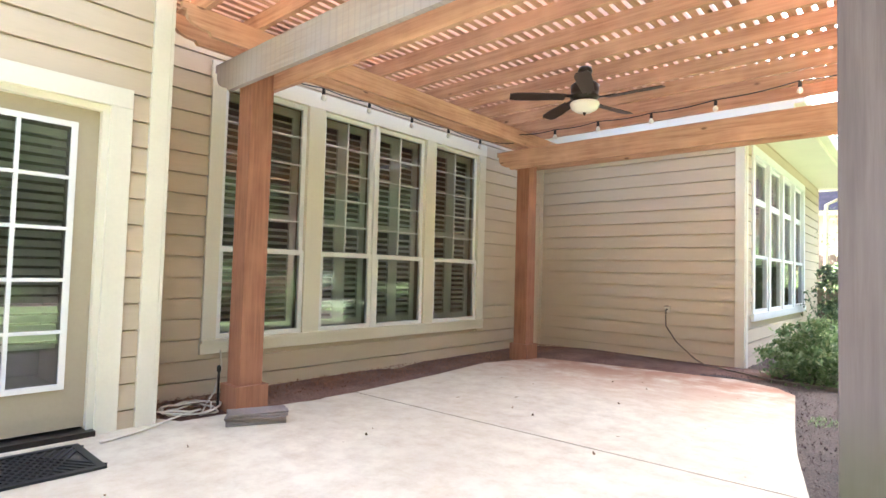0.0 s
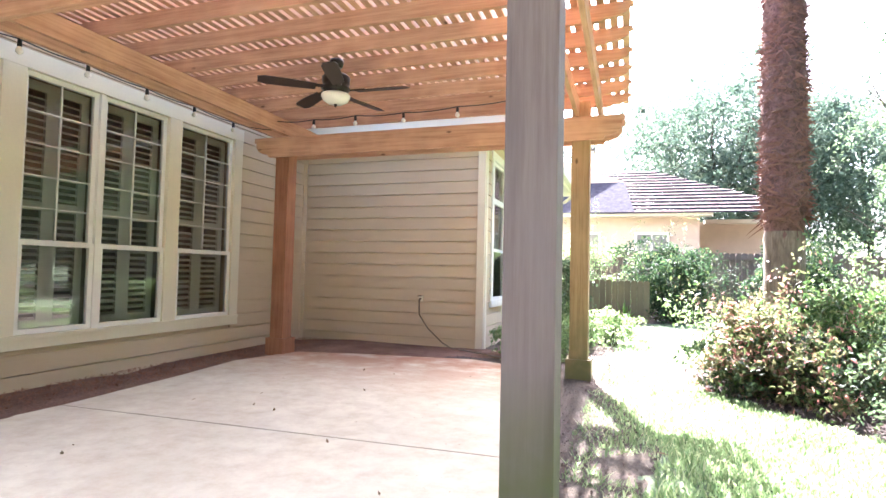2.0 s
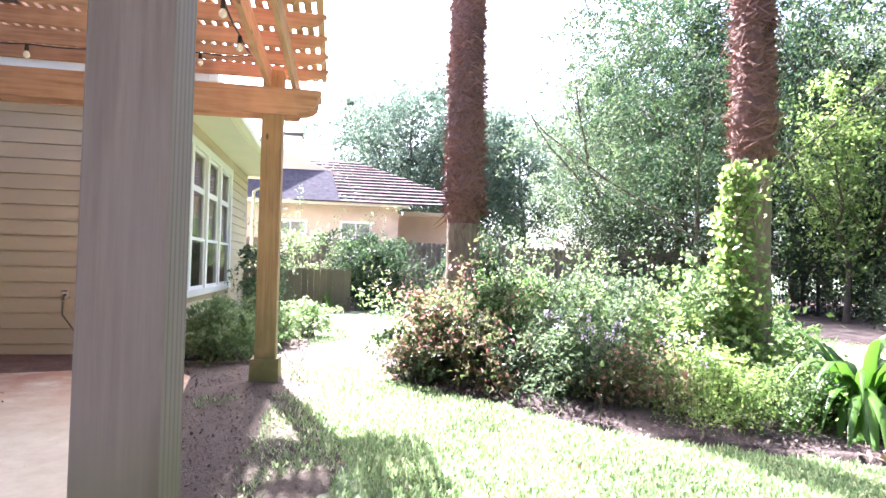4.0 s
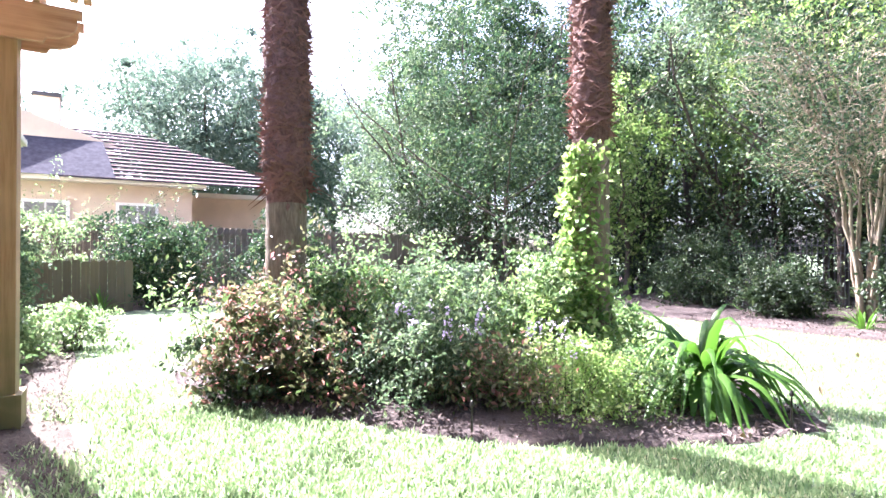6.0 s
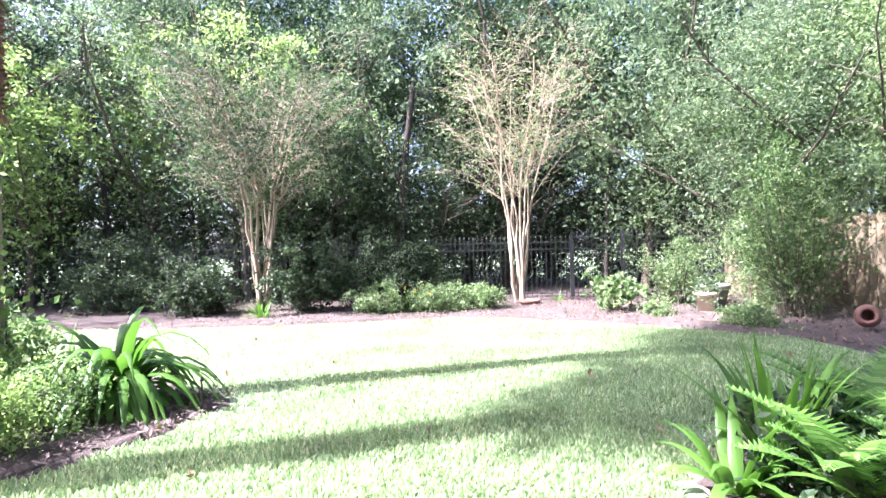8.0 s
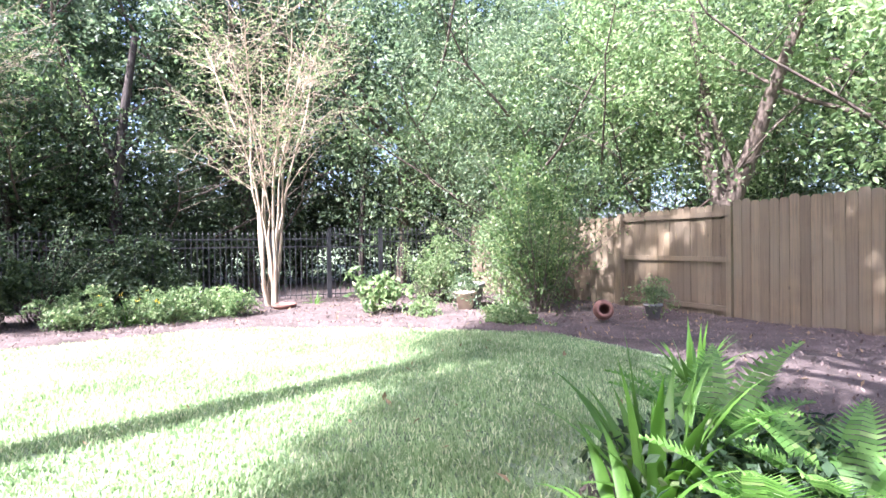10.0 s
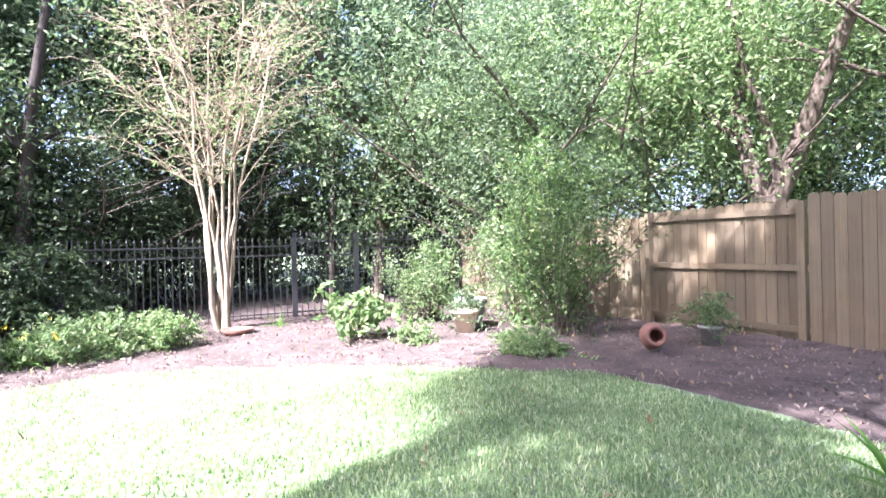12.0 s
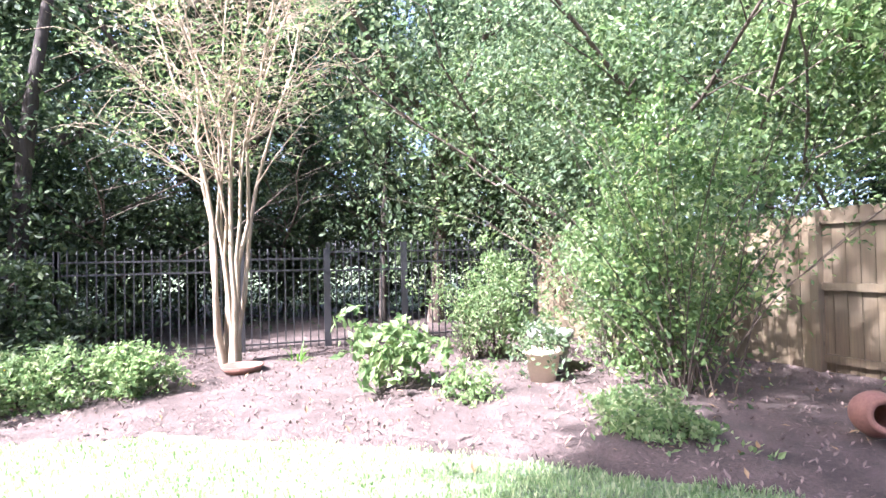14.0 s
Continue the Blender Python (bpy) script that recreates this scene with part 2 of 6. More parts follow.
M_GRASS = ground_mat("lawn_soil", [(0.3, (0.13, 0.19, 0.09)), (0.7, (0.21, 0.26, 0.15))], 0.7, 60)
M_MULCH = ground_mat("mulch", [(0.3, (0.045, 0.031, 0.026)), (0.7, (0.11, 0.079, 0.069))], 3.0, 45, 1.0)
M_MULCH_HOUSE = ground_mat("thin_mulch", [(0.3, (0.065, 0.047, 0.034)), (0.7, (0.13, 0.10, 0.07))], 3.0, 45, 1.0)
M_REDMULCH = ground_mat("needle_mulch", [(0.3, (0.17, 0.085, 0.055)), (0.7, (0.29, 0.17, 0.115))], 3.0, 60, 1.0)
M_CHIP = plain("bark_chip", (0.13, 0.096, 0.082), 0.9, vary=0.7, local=True)
M_NEEDLE = plain("needle", (0.26, 0.13, 0.08), 0.9, vary=0.4)
M_LITTER = plain("leaf_litter", (0.22, 0.15, 0.08), 0.9, vary=0.5)
M_BRONZE = plain("dark_bronze_metal", (0.03, 0.025, 0.022), 0.35, 0.6)
M_BLADE = plain("fan_blade", (0.035, 0.022, 0.02), 0.45)
M_OPAL = plain("opal_glass", (0.85, 0.82, 0.74), 0.25, vary=0.03)
M_BLACK = plain("black_rubber", (0.015, 0.015, 0.015), 0.5)
M_IRON = plain("black_iron", (0.035, 0.035, 0.037), 0.38, 0.2)
M_BLIND = plain("white_blind", (0.74, 0.72, 0.66), 0.55, vary=0.03)
M_DARKROOM = plain("room_wall", (0.30, 0.27, 0.23), 0.9)
M_GLASS = glass_mat("window_glass")
M_BULB = glass_mat("bulb_glass", (0.95, 0.93, 0.88))
M_TERRA = plain("terracotta", (0.17, 0.082, 0.06), 0.85, vary=0.4, local=True)
M_PALECLAY = plain("pale_clay", (0.62, 0.52, 0.40), 0.85, vary=0.15, local=True)
M_GREYPOT = plain("grey_pot", (0.20, 0.195, 0.185), 0.8, vary=0.25, local=True)
M_CORD = plain("white_cord", (0.62, 0.56, 0.45), 0.5)
M_SLATE = plain("grey_flagstone", (0.24, 0.20, 0.17), 0.9, vary=0.25)
M_HOSE = plain("hose", (0.16, 0.13, 0.09), 0.5)
M_BRICKWALL = plain("tan_brick_wall", (0.60, 0.49, 0.38), 0.9)
M_SHINGLE = roof_mat("brown_shingle", (0.09, 0.06, 0.058), (0.16, 0.11, 0.105))
# shingle with shade in its colour, for the lower roof and course edges
M_SHINGLE_SHADED = roof_mat("shaded_shingle", (0.035, 0.035, 0.045), (0.07, 0.065, 0.08))
M_PALM = bark_mat("palm_fibre", (0.085, 0.042, 0.032), (0.27, 0.145, 0.115), 22, 0.8, 0.03, 40, 0.0)
M_PALM_LOW = bark_mat("palm_bare_trunk", (0.14, 0.105, 0.07), (0.31, 0.245, 0.175), 16, 0.2, 0.012, 20, 0.4)
M_FIBRE = plain("palm_strand", (0.20, 0.10, 0.07), 0.9, vary=0.4)
M_BARK = bark_mat("dark_bark", (0.05, 0.038, 0.028), (0.14, 0.105, 0.08), 10, 0.2)
# darker copy of the bark, with the shade of the woods in its colour
M_SHADED_BARK = bark_mat("shaded_bark", (0.022, 0.017, 0.013), (0.065, 0.05, 0.04), 12, 0.2)
M_BIGBARK = bark_mat("plated_bark", (0.10, 0.073, 0.062), (0.30, 0.255, 0.225), 40, 0.28, 0.03, 52, 0.55)
M_CRAPE = bark_mat("smooth_tan_bark", (0.18, 0.135, 0.09), (0.37, 0.31, 0.225), 16, 0.12, 0.006, 20, 0.0)
M_LEAF_OAK = leaf_mat("leaf_oak", (0.016, 0.034, 0.017), (0.042, 0.074, 0.035), (0.11, 0.15, 0.06), 0.4, 0.55)
M_LEAF_LIGHT = leaf_mat("leaf_light", (0.075, 0.13, 0.052), (0.18, 0.25, 0.11), (0.32, 0.36, 0.20), 0.5)
M_LEAF_BLUE = leaf_mat("leaf_cool", (0.05, 0.085, 0.045), (0.115, 0.16, 0.085), (0.21, 0.26, 0.14))
M_LEAF_RED = leaf_mat("leaf_nandina", (0.05, 0.09, 0.03), (0.17, 0.15, 0.085), (0.42, 0.19, 0.18))
M_LEAF_MID = leaf_mat("leaf_mid", (0.035, 0.07, 0.026), (0.10, 0.16, 0.055), (0.24, 0.30, 0.12))
# leaf colour with the shade under the canopy put in
M_LEAF_SHADED = leaf_mat("leaf_shade", (0.018, 0.032, 0.016), (0.045, 0.07, 0.032), (0.08, 0.11, 0.045), 0.3)
M_LEAF_YELLOW = leaf_mat("leaf_yellow", (0.09, 0.16, 0.045), (0.20, 0.28, 0.09), (0.32, 0.37, 0.16), 0.5)
M_LEAF_DRY = leaf_mat("leaf_sparse", (0.15, 0.18, 0.11), (0.30, 0.33, 0.24), (0.42, 0.38, 0.30))
M_LEAF_SPARSE = leaf_mat("leaf_thin", (0.065, 0.10, 0.04), (0.15, 0.22, 0.09), (0.25, 0.29, 0.14))
# far leaves, paled in their colour to stand for distance haze
M_LEAF_HAZY = leaf_mat("leaf_far_hazy", (0.06, 0.095, 0.07), (0.115, 0.16, 0.115), (0.18, 0.22, 0.16), translucent=0.4, gloss=0.6)
M_STRAP = leaf_mat("leaf_strap", (0.035, 0.10, 0.018), (0.085, 0.18, 0.03), (0.20, 0.24, 0.05), 0.35, 0.4)
M_FERN = leaf_mat("leaf_fern", (0.07, 0.16, 0.035), (0.15, 0.28, 0.07), (0.24, 0.34, 0.12), 0.45, 0.45)
M_BLADEGRASS = leaf_mat("grass_blade", (0.125, 0.20, 0.09), (0.29, 0.37, 0.19), (0.50, 0.52, 0.33), 0.5, 0.6)
M_PETAL = leaf_mat("petal", (0.45, 0.36, 0.55), (0.60, 0.50, 0.66), None, 0.3)
M_YELLOW = leaf_mat("petal_yellow", (0.6, 0.45, 0.04), (0.75, 0.6, 0.08), None, 0.3)


# ---- mesh helpers ----
def box(bm, x0, x1, y0, y1, z0, z1, rot=None):
    m = Matrix.Translation(((x0 + x1) / 2, (y0 + y1) / 2, (z0 + z1) / 2)) @ Matrix.Diagonal((x1 - x0, y1 - y0, z1 - z0, 1))
    if rot is not None:
        m = rot @ m
    return bmesh.ops.create_cube(bm, size=1, matrix=m)["verts"]


def finish(bm, name, mat, bevel=0.0, smooth=False):
    if bevel:
        bmesh.ops.bevel(bm, geom=bm.edges[:], offset=bevel, segments=2, affect="EDGES", profile=0.6)
    me = bpy.data.meshes.new(name)
    bm.to_mesh(me)
    bm.free()
    me.materials.append(mat)
    if smooth:
        me.polygons.foreach_set("use_smooth", [True] * len(me.polygons))
    return me


def part(name, bm, mat, parent=None, label="", bevel=0.0, smooth=False):
    me = bm if isinstance(bm, bpy.types.Mesh) else finish(bm, name, mat, bevel, smooth)
    ob = new(name, me)
    if parent is not None:
        ob.parent = parent
    return tagged(ob, label)


def boxpart(name, dims, mat, parent=None, label="", bevel=0.0):
    bm = bmesh.new()
    box(bm, *dims)
    return part(name, bm, mat, parent, label, bevel)


def glass_pane(parent, x, y0, y1, z0, z1):
    """One sheet of glass facing +x."""
    me = np_mesh("pane", [(x, y0, z0), (x, y1, z0), (x, y1, z1), (x, y0, z1)], [(0, 1, 2, 3)], M_GLASS)
    p = part("pane", me, M_GLASS, parent)
    p.visible_shadow = False
    return p


def empty(name, at=(0, 0, 0), label="", category="", group="", kind=""):
    ob = new(name)
    ob.matrix_basis = pose(*at)
    return tagged(ob, label, category, group, kind)


def np_mesh(name, verts, faces, mat, smooth=False):
    me = bpy.data.meshes.new(name)
    verts = np.asarray(verts, dtype=np.float32)
    faces = np.asarray(faces, dtype=np.int32)
    n, k = faces.shape
    me.vertices.add(len(verts))
    me.vertices.foreach_set("co", verts.ravel())
    me.loops.add(n * k)
    me.loops.foreach_set("vertex_index", faces.ravel())
    me.polygons.add(n)
    me.polygons.foreach_set("loop_start", np.arange(0, n * k, k, dtype=np.int32))
    me.update(calc_edges=True)
    me.polygons.foreach_set("use_smooth", np.full(n, smooth, dtype=bool))
    me.materials.append(mat)
    return me


def tube(name, paths, mat, sides=7, smooth=True):
    """Tapered tubes along paths of (point, radius)."""
    V, F, base = [], [], 0
    for path in paths:
        pts = [Vector(p) for p, _ in path]
        for i, (p, r) in enumerate(path):
            d = (pts[min(i + 1, len(pts) - 1)] - pts[max(i - 1, 0)]).normalized()
            a = d.cross(Vector((0.31, 0.95, 0.05)))
            a.normalize()
            c = d.cross(a)
            for k in range(sides):
                t = 2 * math.pi * k / sides
                V.append(pts[i] + a * (r * math.cos(t)) + c * (r * math.sin(t)))
        for i in range(len(path) - 1):
            for k in range(sides):
                k2 = (k + 1) % sides
                F.append((base + i * sides + k, base + i * sides + k2, base + (i + 1) * sides + k2, base + (i + 1) * sides + k))
        base += len(path) * sides
    return np_mesh(name, V, F, mat, smooth)


def lathe(bm, profile, sides=24, centre=(0, 0, 0)):
    rings = []
    for r, z in profile:
        rings.append([bm.verts.new((centre[0] + r * math.cos(2 * math.pi * k / sides), centre[1] + r * math.sin(2 * math.pi * k / sides), centre[2] + z)) for k in range(sides)])
    for a, b in zip(rings, rings[1:]):
        for k in range(sides):
            bm.faces.new((a[k], a[(k + 1) % sides], b[(k + 1) % sides], b[k]))
    if profile[0][0] > 0:
        bm.faces.new(list(reversed(rings[0])))
    if profile[-1][0] > 0:
        bm.faces.new(rings[-1])


def leaves(name, centres, sizes, mat, rng, aspect=0.5, up=0.4, droop=0.25):
    """One mesh of many small leaves, each a folded four-corner blade."""
    c = np.asarray(centres, dtype=np.float64)
    n = len(c)
    s = np.asarray(sizes, dtype=np.float64).reshape(-1, 1)
    d = rng.normal(size=(n, 3))
    d[:, 2] -= droop
    d /= np.linalg.norm(d, axis=1, keepdims=True)
    nrm = rng.normal(size=(n, 3))
    nrm[:, 2] += up * 2
    side = np.cross(d, nrm)
    side /= np.linalg.norm(side, axis=1, keepdims=True) + 1e-9
    nn = np.cross(side, d)
    V = np.empty((n, 4, 3))
    V[:, 0] = c - d * s * 0.5
    V[:, 1] = c + side * s * aspect * 0.5 + nn * s * 0.08
    V[:, 2] = c + d * s * 0.5
    V[:, 3] = c - side * s * aspect * 0.5 + nn * s * 0.08
    F = np.arange(n * 4).reshape(n, 4)
    return np_mesh(name, V.reshape(-1, 3), F, mat)


def clumps(rng, n_clumps, per, radii, spread, shell=0.55, floor=None):
    """Leaf places in uneven clumps through an ellipsoid."""
    d = rng.normal(size=(n_clumps, 3))
    d /= np.linalg.norm(d, axis=1, keepdims=True)
    off = Vector(rng.random(3) * 50)
    lump = np.array([[0.86 + 0.75 * noise.noise(Vector(v) * 1.7 + off)] for v in d])
    d = d * lump
    r = shell + (1 - shell) * rng.random((n_clumps, 1)) ** 0.6
    cc = d * r * np.asarray(radii)
    sp = spread * (0.5 + rng.random((n_clumps, 1)))
    twigs = max(2, per // 12)
    aim = rng.normal(size=(n_clumps, twigs, 3)) + d[:, None, :] * 0.9 + np.array([0, 0, 0.25])
    aim /= np.linalg.norm(aim, axis=2, keepdims=True)
    which = rng.integers(0, twigs, (n_clumps, per))
    along = (0.15 + rng.random((n_clumps, per, 1))) * 2.1 * sp[:, None, :]
    tw = aim[np.arange(n_clumps)[:, None], which]
    sag = np.zeros((n_clumps, per, 3))
    sag[:, :, 2] = (along[:, :, 0] ** 2) * 0.35 / (sp + 0.05)
    p = cc[:, None, :] + tw * along - sag + rng.normal(size=(n_clumps, per, 3)) * sp[:, None, :] * np.array([0.30, 0.30, 0.20])
    p = p.reshape(-1, 3)
    if floor is not None:
        p = p[p[:, 2] > floor]
    return p, cc


def ground_z(x, y):
    return -0.04 - 0.013 * min(max(x - 0.5, 0), 9)


# ---- ground ----
def sheet(name, outline, z_off, mat, step=0.0, rough=0.0, kind="structure", label=""):
    """A patch of ground over the sheet, from its outline (fan of rings to the middle)."""
    bm = bmesh.new()
    bm.faces.new([bm.verts.new((x, y, 0)) for x, y in outline])
    bm.normal_update()
    bmesh.ops.triangulate(bm, faces=bm.faces[:], ngon_method="EAR_CLIP")
    for _ in range(4):
        long = [e for e in bm.edges if e.calc_length() > 0.7 and not e.is_boundary]
        if long:
            bmesh.ops.subdivide_edges(bm, edges=long, cuts=1)
            bmesh.ops.triangulate(bm, faces=bm.faces[:])
    rim = {v for e in bm.edges if e.is_boundary for v in e.verts}
    for v in bm.verts:
        px, py = v.co.x, v.co.y
        up = -0.018 if v in rim else z_off + rough * noise.noise(Vector((px * 2.3, py * 2.3, 1)))
        v.co.z = ground_z(px, py) + up
    for f in bm.faces:
        if f.normal.z < 0:
            f.normal_flip()
    me = finish(bm, name, mat, smooth=True)
    return tagged(part(name, me, mat, None), label, "", "", kind)


def smooth_outline(points, per=8, wob=0.04):
    """A closed Catmull-Rom line through the points."""
    out, n = [], len(points)
    for i in range(n):
        p0, p1, p2, p3 = (Vector(points[(i + k) % n]) for k in (-1, 0, 1, 2))
        for k in range(per):
            t = k / per
            p = 0.5 * ((2 * p1) + (p2 - p0) * t + (2 * p0 - 5 * p1 + 4 * p2 - p3) * t * t + (3 * p1 - p0 - 3 * p2 + p3) * t ** 3)
            out.append((p[0] + random.uniform(-wob, wob), p[1] + random.uniform(-wob, wob)))
    return out


def inside(x, y, poly):
    hit, n = False, len(poly)
    j = n - 1
    for i in range(n):
        xi, yi = poly[i]
        xj, yj = poly[j]
        if (yi > y) != (yj > y) and x < (xj - xi) * (y - yi) / (yj - yi) + xi:
            hit = not hit
        j = i
    return hit


def build_ground():
    xs = sorted(set([-400, -150, -60, -30, -15] + [i * 0.5 for i in range(-16, 44)] + [30, 45, 80, 200, 400]))
    ys = sorted(set([-400, -150, -60, -30, -15] + [i * 0.5 for i in range(-16, 50)] + [30, 45, 80, 200, 400]))
    V = [(x, y, ground_z(x, y) - 0.012) for y in ys for x in xs]
    nx = len(xs)
    F = [(j * nx + i, j * nx + i + 1, (j + 1) * nx + i + 1, (j + 1) * nx + i) for j in range(len(ys) - 1) for i in range(nx - 1)]
    g = part("ground", np_mesh("ground", V, F, M_GRASS, True), M_GRASS)
    tagged(g, kind="structure")


build_ground()
ISLAND = smooth_outline([(1.0, 6.7), (1.35, 5.7), (1.95, 5.0), (2.4, 4.35), (3.0, 3.95), (3.6, 3.6), (4.3, 3.4), (4.9, 3.5), (5.3, 4.2), (5.7, 5.2), (5.5, 6.4), (4.6, 7.6), (3.3, 8.7), (2.0, 8.9), (1.1, 8.0)])
HOUSE_BED = smooth_outline([(-0.5, 2.6), (0.3, 2.9), (0.55, 4.0), (0.35, 5.6), (0.2, 7.0), (0.1, 9.5), (-0.4, 11.5), (-1.5, 12.5), (-2.2, 11), (-2.2, 8), (-1.9, 6.4), (-1.2, 5.0), (-1.1, 3.6)])
EAST_BED = smooth_outline([(9.7, 9.5), (9.75, 6.2), (10.05, 3.7), (10.6, 1.6), (10.1, 0.3), (9.4, -0.8), (8.5, -1.85), (7.4, -2.75), (6.4, -2.85), (5.2, -2.6), (4.4, -1.6), (3.8, -0.3), (3.25, 0.3), (2.6, 0.5), (1.4, 0.2), (0.8, -1.5), (1.0, -6.0), (6.0, -6.8), (12.0, -6.8), (18.0, -5.0), (26.0, 0.0), (26, 20), (12, 21), (9.9, 15)], wob=0.06)
NORTH_BED = smooth_outline([(-1.5, 12.8), (0.3, 13.2), (1.5, 14.6), (5.0, 14.8), (8.8, 13.8), (11.0, 13.0), (13, 22), (5, 24), (-3, 24), (-4, 15)], wob=0.05)
WALL_BED = [(-4.57, 1.5), (-3.78, 1.62), (-3.70, 2.3), (-3.68, 3.2), (-3.78, 4.4), (-3.90, 5.4), (-3.62, 6.15), (-2.7, 6.55), (-1.7, 6.75), (-1.0, 6.7), (-0.9, 7.7), (-2.5, 7.72), (-4.57, 7.72), (-4.58, 4.5)]
sheet("flower_bed_island", ISLAND, 0.035, M_MULCH, rough=0.05, label="mulched island flower bed in the lawn")
sheet("flower_bed_house", HOUSE_BED, 0.018, M_MULCH_HOUSE, rough=0.03, label="mulched bed with sparse grass along the patio")
sheet("flower_bed_east", EAST_BED, 0.03, M_MULCH, rough=0.05, label="mulched bed along the fences")
sheet("flower_bed_north", NORTH_BED, 0.03, M_MULCH, rough=0.05, label="mulched bed before the back fence")


def build_patio():
    """Concrete slab with a curved free edge and a sawn joint."""
    a = [(-4.0, -1.6), (0.5, -1.6), (0.42, 0.0), (0.1, 1.4), (-0.12, 2.3), (-0.33, 3.33), (-3.72, 3.19), (-3.74, 2.6), (-3.80, 1.7), (-4.0, 1.6)]
    b = [(-3.72, 3.205), (-0.335, 3.345), (-0.5, 4.1), (-0.63, 4.86), (-0.74, 5.6), (-0.84, 6.25), (-1.05, 6.55), (-1.48, 6.73), (-2.2, 6.6), (-2.9, 6.5), (-3.7, 6.3), (-3.95, 5.4), (-3.82, 4.4)]
    root = tagged(new("patio"), "pale concrete patio slab stained rusty along its edges", "", "", "structure")
    for pts in (a, b):
        bm = bmesh.new()
        vs = [bm.verts.new((x, y, 0.0)) for x, y in pts]
        f = bm.faces.new(vs)
        if f.normal.z < 0:
            f.normal_flip()
        r = bmesh.ops.extrude_face_region(bm, geom=[f])
        for v in r["geom"]:
            if isinstance(v, bmesh.types.BMVert):
                v.co.z = -0.14
        bmesh.ops.recalc_face_normals(bm, faces=bm.faces[:])
        part("slab", bm, M_CONCRETE, root)
    bm = bmesh.new()
    vs = [bm.verts.new((x, y, -0.003)) for x, y in [(-3.72, 3.185), (-0.33, 3.32), (-0.335, 3.355), (-3.72, 3.215)]]
    bm.faces.new(vs)
    part("joint", bm, M_JOINT, root)


build_patio()
sheet("needle_bed", WALL_BED, 0.034, M_REDMULCH, rough=0.02, label="rust-brown pine needle strip along the house")


# ---- house ----
LAP = 0.176


def lap_wall(name, frame_m, length, z0, z1, openings=(), label=""):
    """Backing wall plus overlapping lap boards; frame_m puts +x along the wall and -y outwards."""
    root = boxpart(name, (0, length, 0.02, 0.16, z0 - 0.1, z1), M_SIDING)
    bm = bmesh.new()
    cuts = sorted(openings)
    spans, x = [], 0.0
    for a, b, c, d in cuts:
        spans.append((x, a, z0 - 0.1, z1))
        spans.append((a, b, z0 - 0.1, c))
        spans.append((a, b, d, z1))
        x = b
    spans.append((x, length, z0 - 0.1, z1))
    for a, b, c, d in spans:
        if b - a > 0.01 and d - c > 0.01:
            box(bm, a, b, 0.02, 0.16, c, d)
    root.data = finish(bm, name, M_SIDING)
    root.matrix_basis = frame_m
    tagged(root, label, "", "", "structure")
    z, meshes = z0, {}
    while z < z1 - 0.02:
        top = min(z + LAP - 0.012, z1)
        rows, x = [], 0.0
        for a, b, c, d in cuts:
            if c < z + LAP * 0.9 and d > z + LAP * 0.1:
                rows.append((x, a))
                x = b
        rows.append((x, length))
        for a, b in rows:
            if b - a < 0.02:
                continue
            key = (round(b - a, 3), round(top - z, 3))
            if key not in meshes:
                w, h = key
                V = [(0, -0.0125, 0), (w, -0.0125, 0), (w, -0.001, h), (0, -0.001, h), (0, 0.019, 0), (w, 0.019, 0), (w, 0.019, h), (0, 0.019, h)]
                F = [(0, 1, 2, 3), (0, 4, 5, 1), (1, 5, 6, 2), (3, 2, 6, 7), (0, 3, 7, 4)]
                meshes[key] = np_mesh("siding_board", V, F, M_SIDING)
            ob = new("siding_board", meshes[key])
            ob.parent = root
            ob.location = (a, 0, z)
        z += LAP
    return root


def facing_x(x, y):
    """Wall on the plane x, facing +x, starting at y and running to +y."""
    return Matrix.Translation((x, y, 0)) @ Matrix(((0, -1, 0, 0), (1, 0, 0, 0), (0, 0, 1, 0), (0, 0, 0, 1)))


def sash(parent, y0, y1, z0, z1, x, cols, rows, rail=0.045):
    fr = empty("sash", (0, 0, 0))
    fr.parent = parent
    bm = bmesh.new()
    box(bm, x - 0.03, x + 0.012, y0, y0 + rail, z0, z1)
    box(bm, x - 0.03, x + 0.012, y1 - rail, y1, z0, z1)
    box(bm, x - 0.03, x + 0.011, y0 + rail, y1 - rail, z0, z0 + rail)
    box(bm, x - 0.03, x + 0.011, y0 + rail, y1 - rail, z1 - rail, z1)
    part("sash_frame", bm, M_WHITE, fr)
    glass_pane(fr, x - 0.010, y0 + rail, y1 - rail, z0 + rail, z1 - rail)
    if cols * rows > 1:
        bm = bmesh.new()
        a, b, c, d = y0 + rail, y1 - rail, z0 + rail, z1 - rail
        for i in range(1, cols):
            yy = a + (b - a) * i / cols
            box(bm, x - 0.020, x - 0.002, yy - 0.006, yy + 0.006, c, d)
        for i in range(1, rows):
            zz = c + (d - c) * i / rows
            box(bm, x - 0.019, x - 0.003, a, b, zz - 0.006, zz + 0.006)
        part("muntin_grid", bm, M_WHITE, fr)


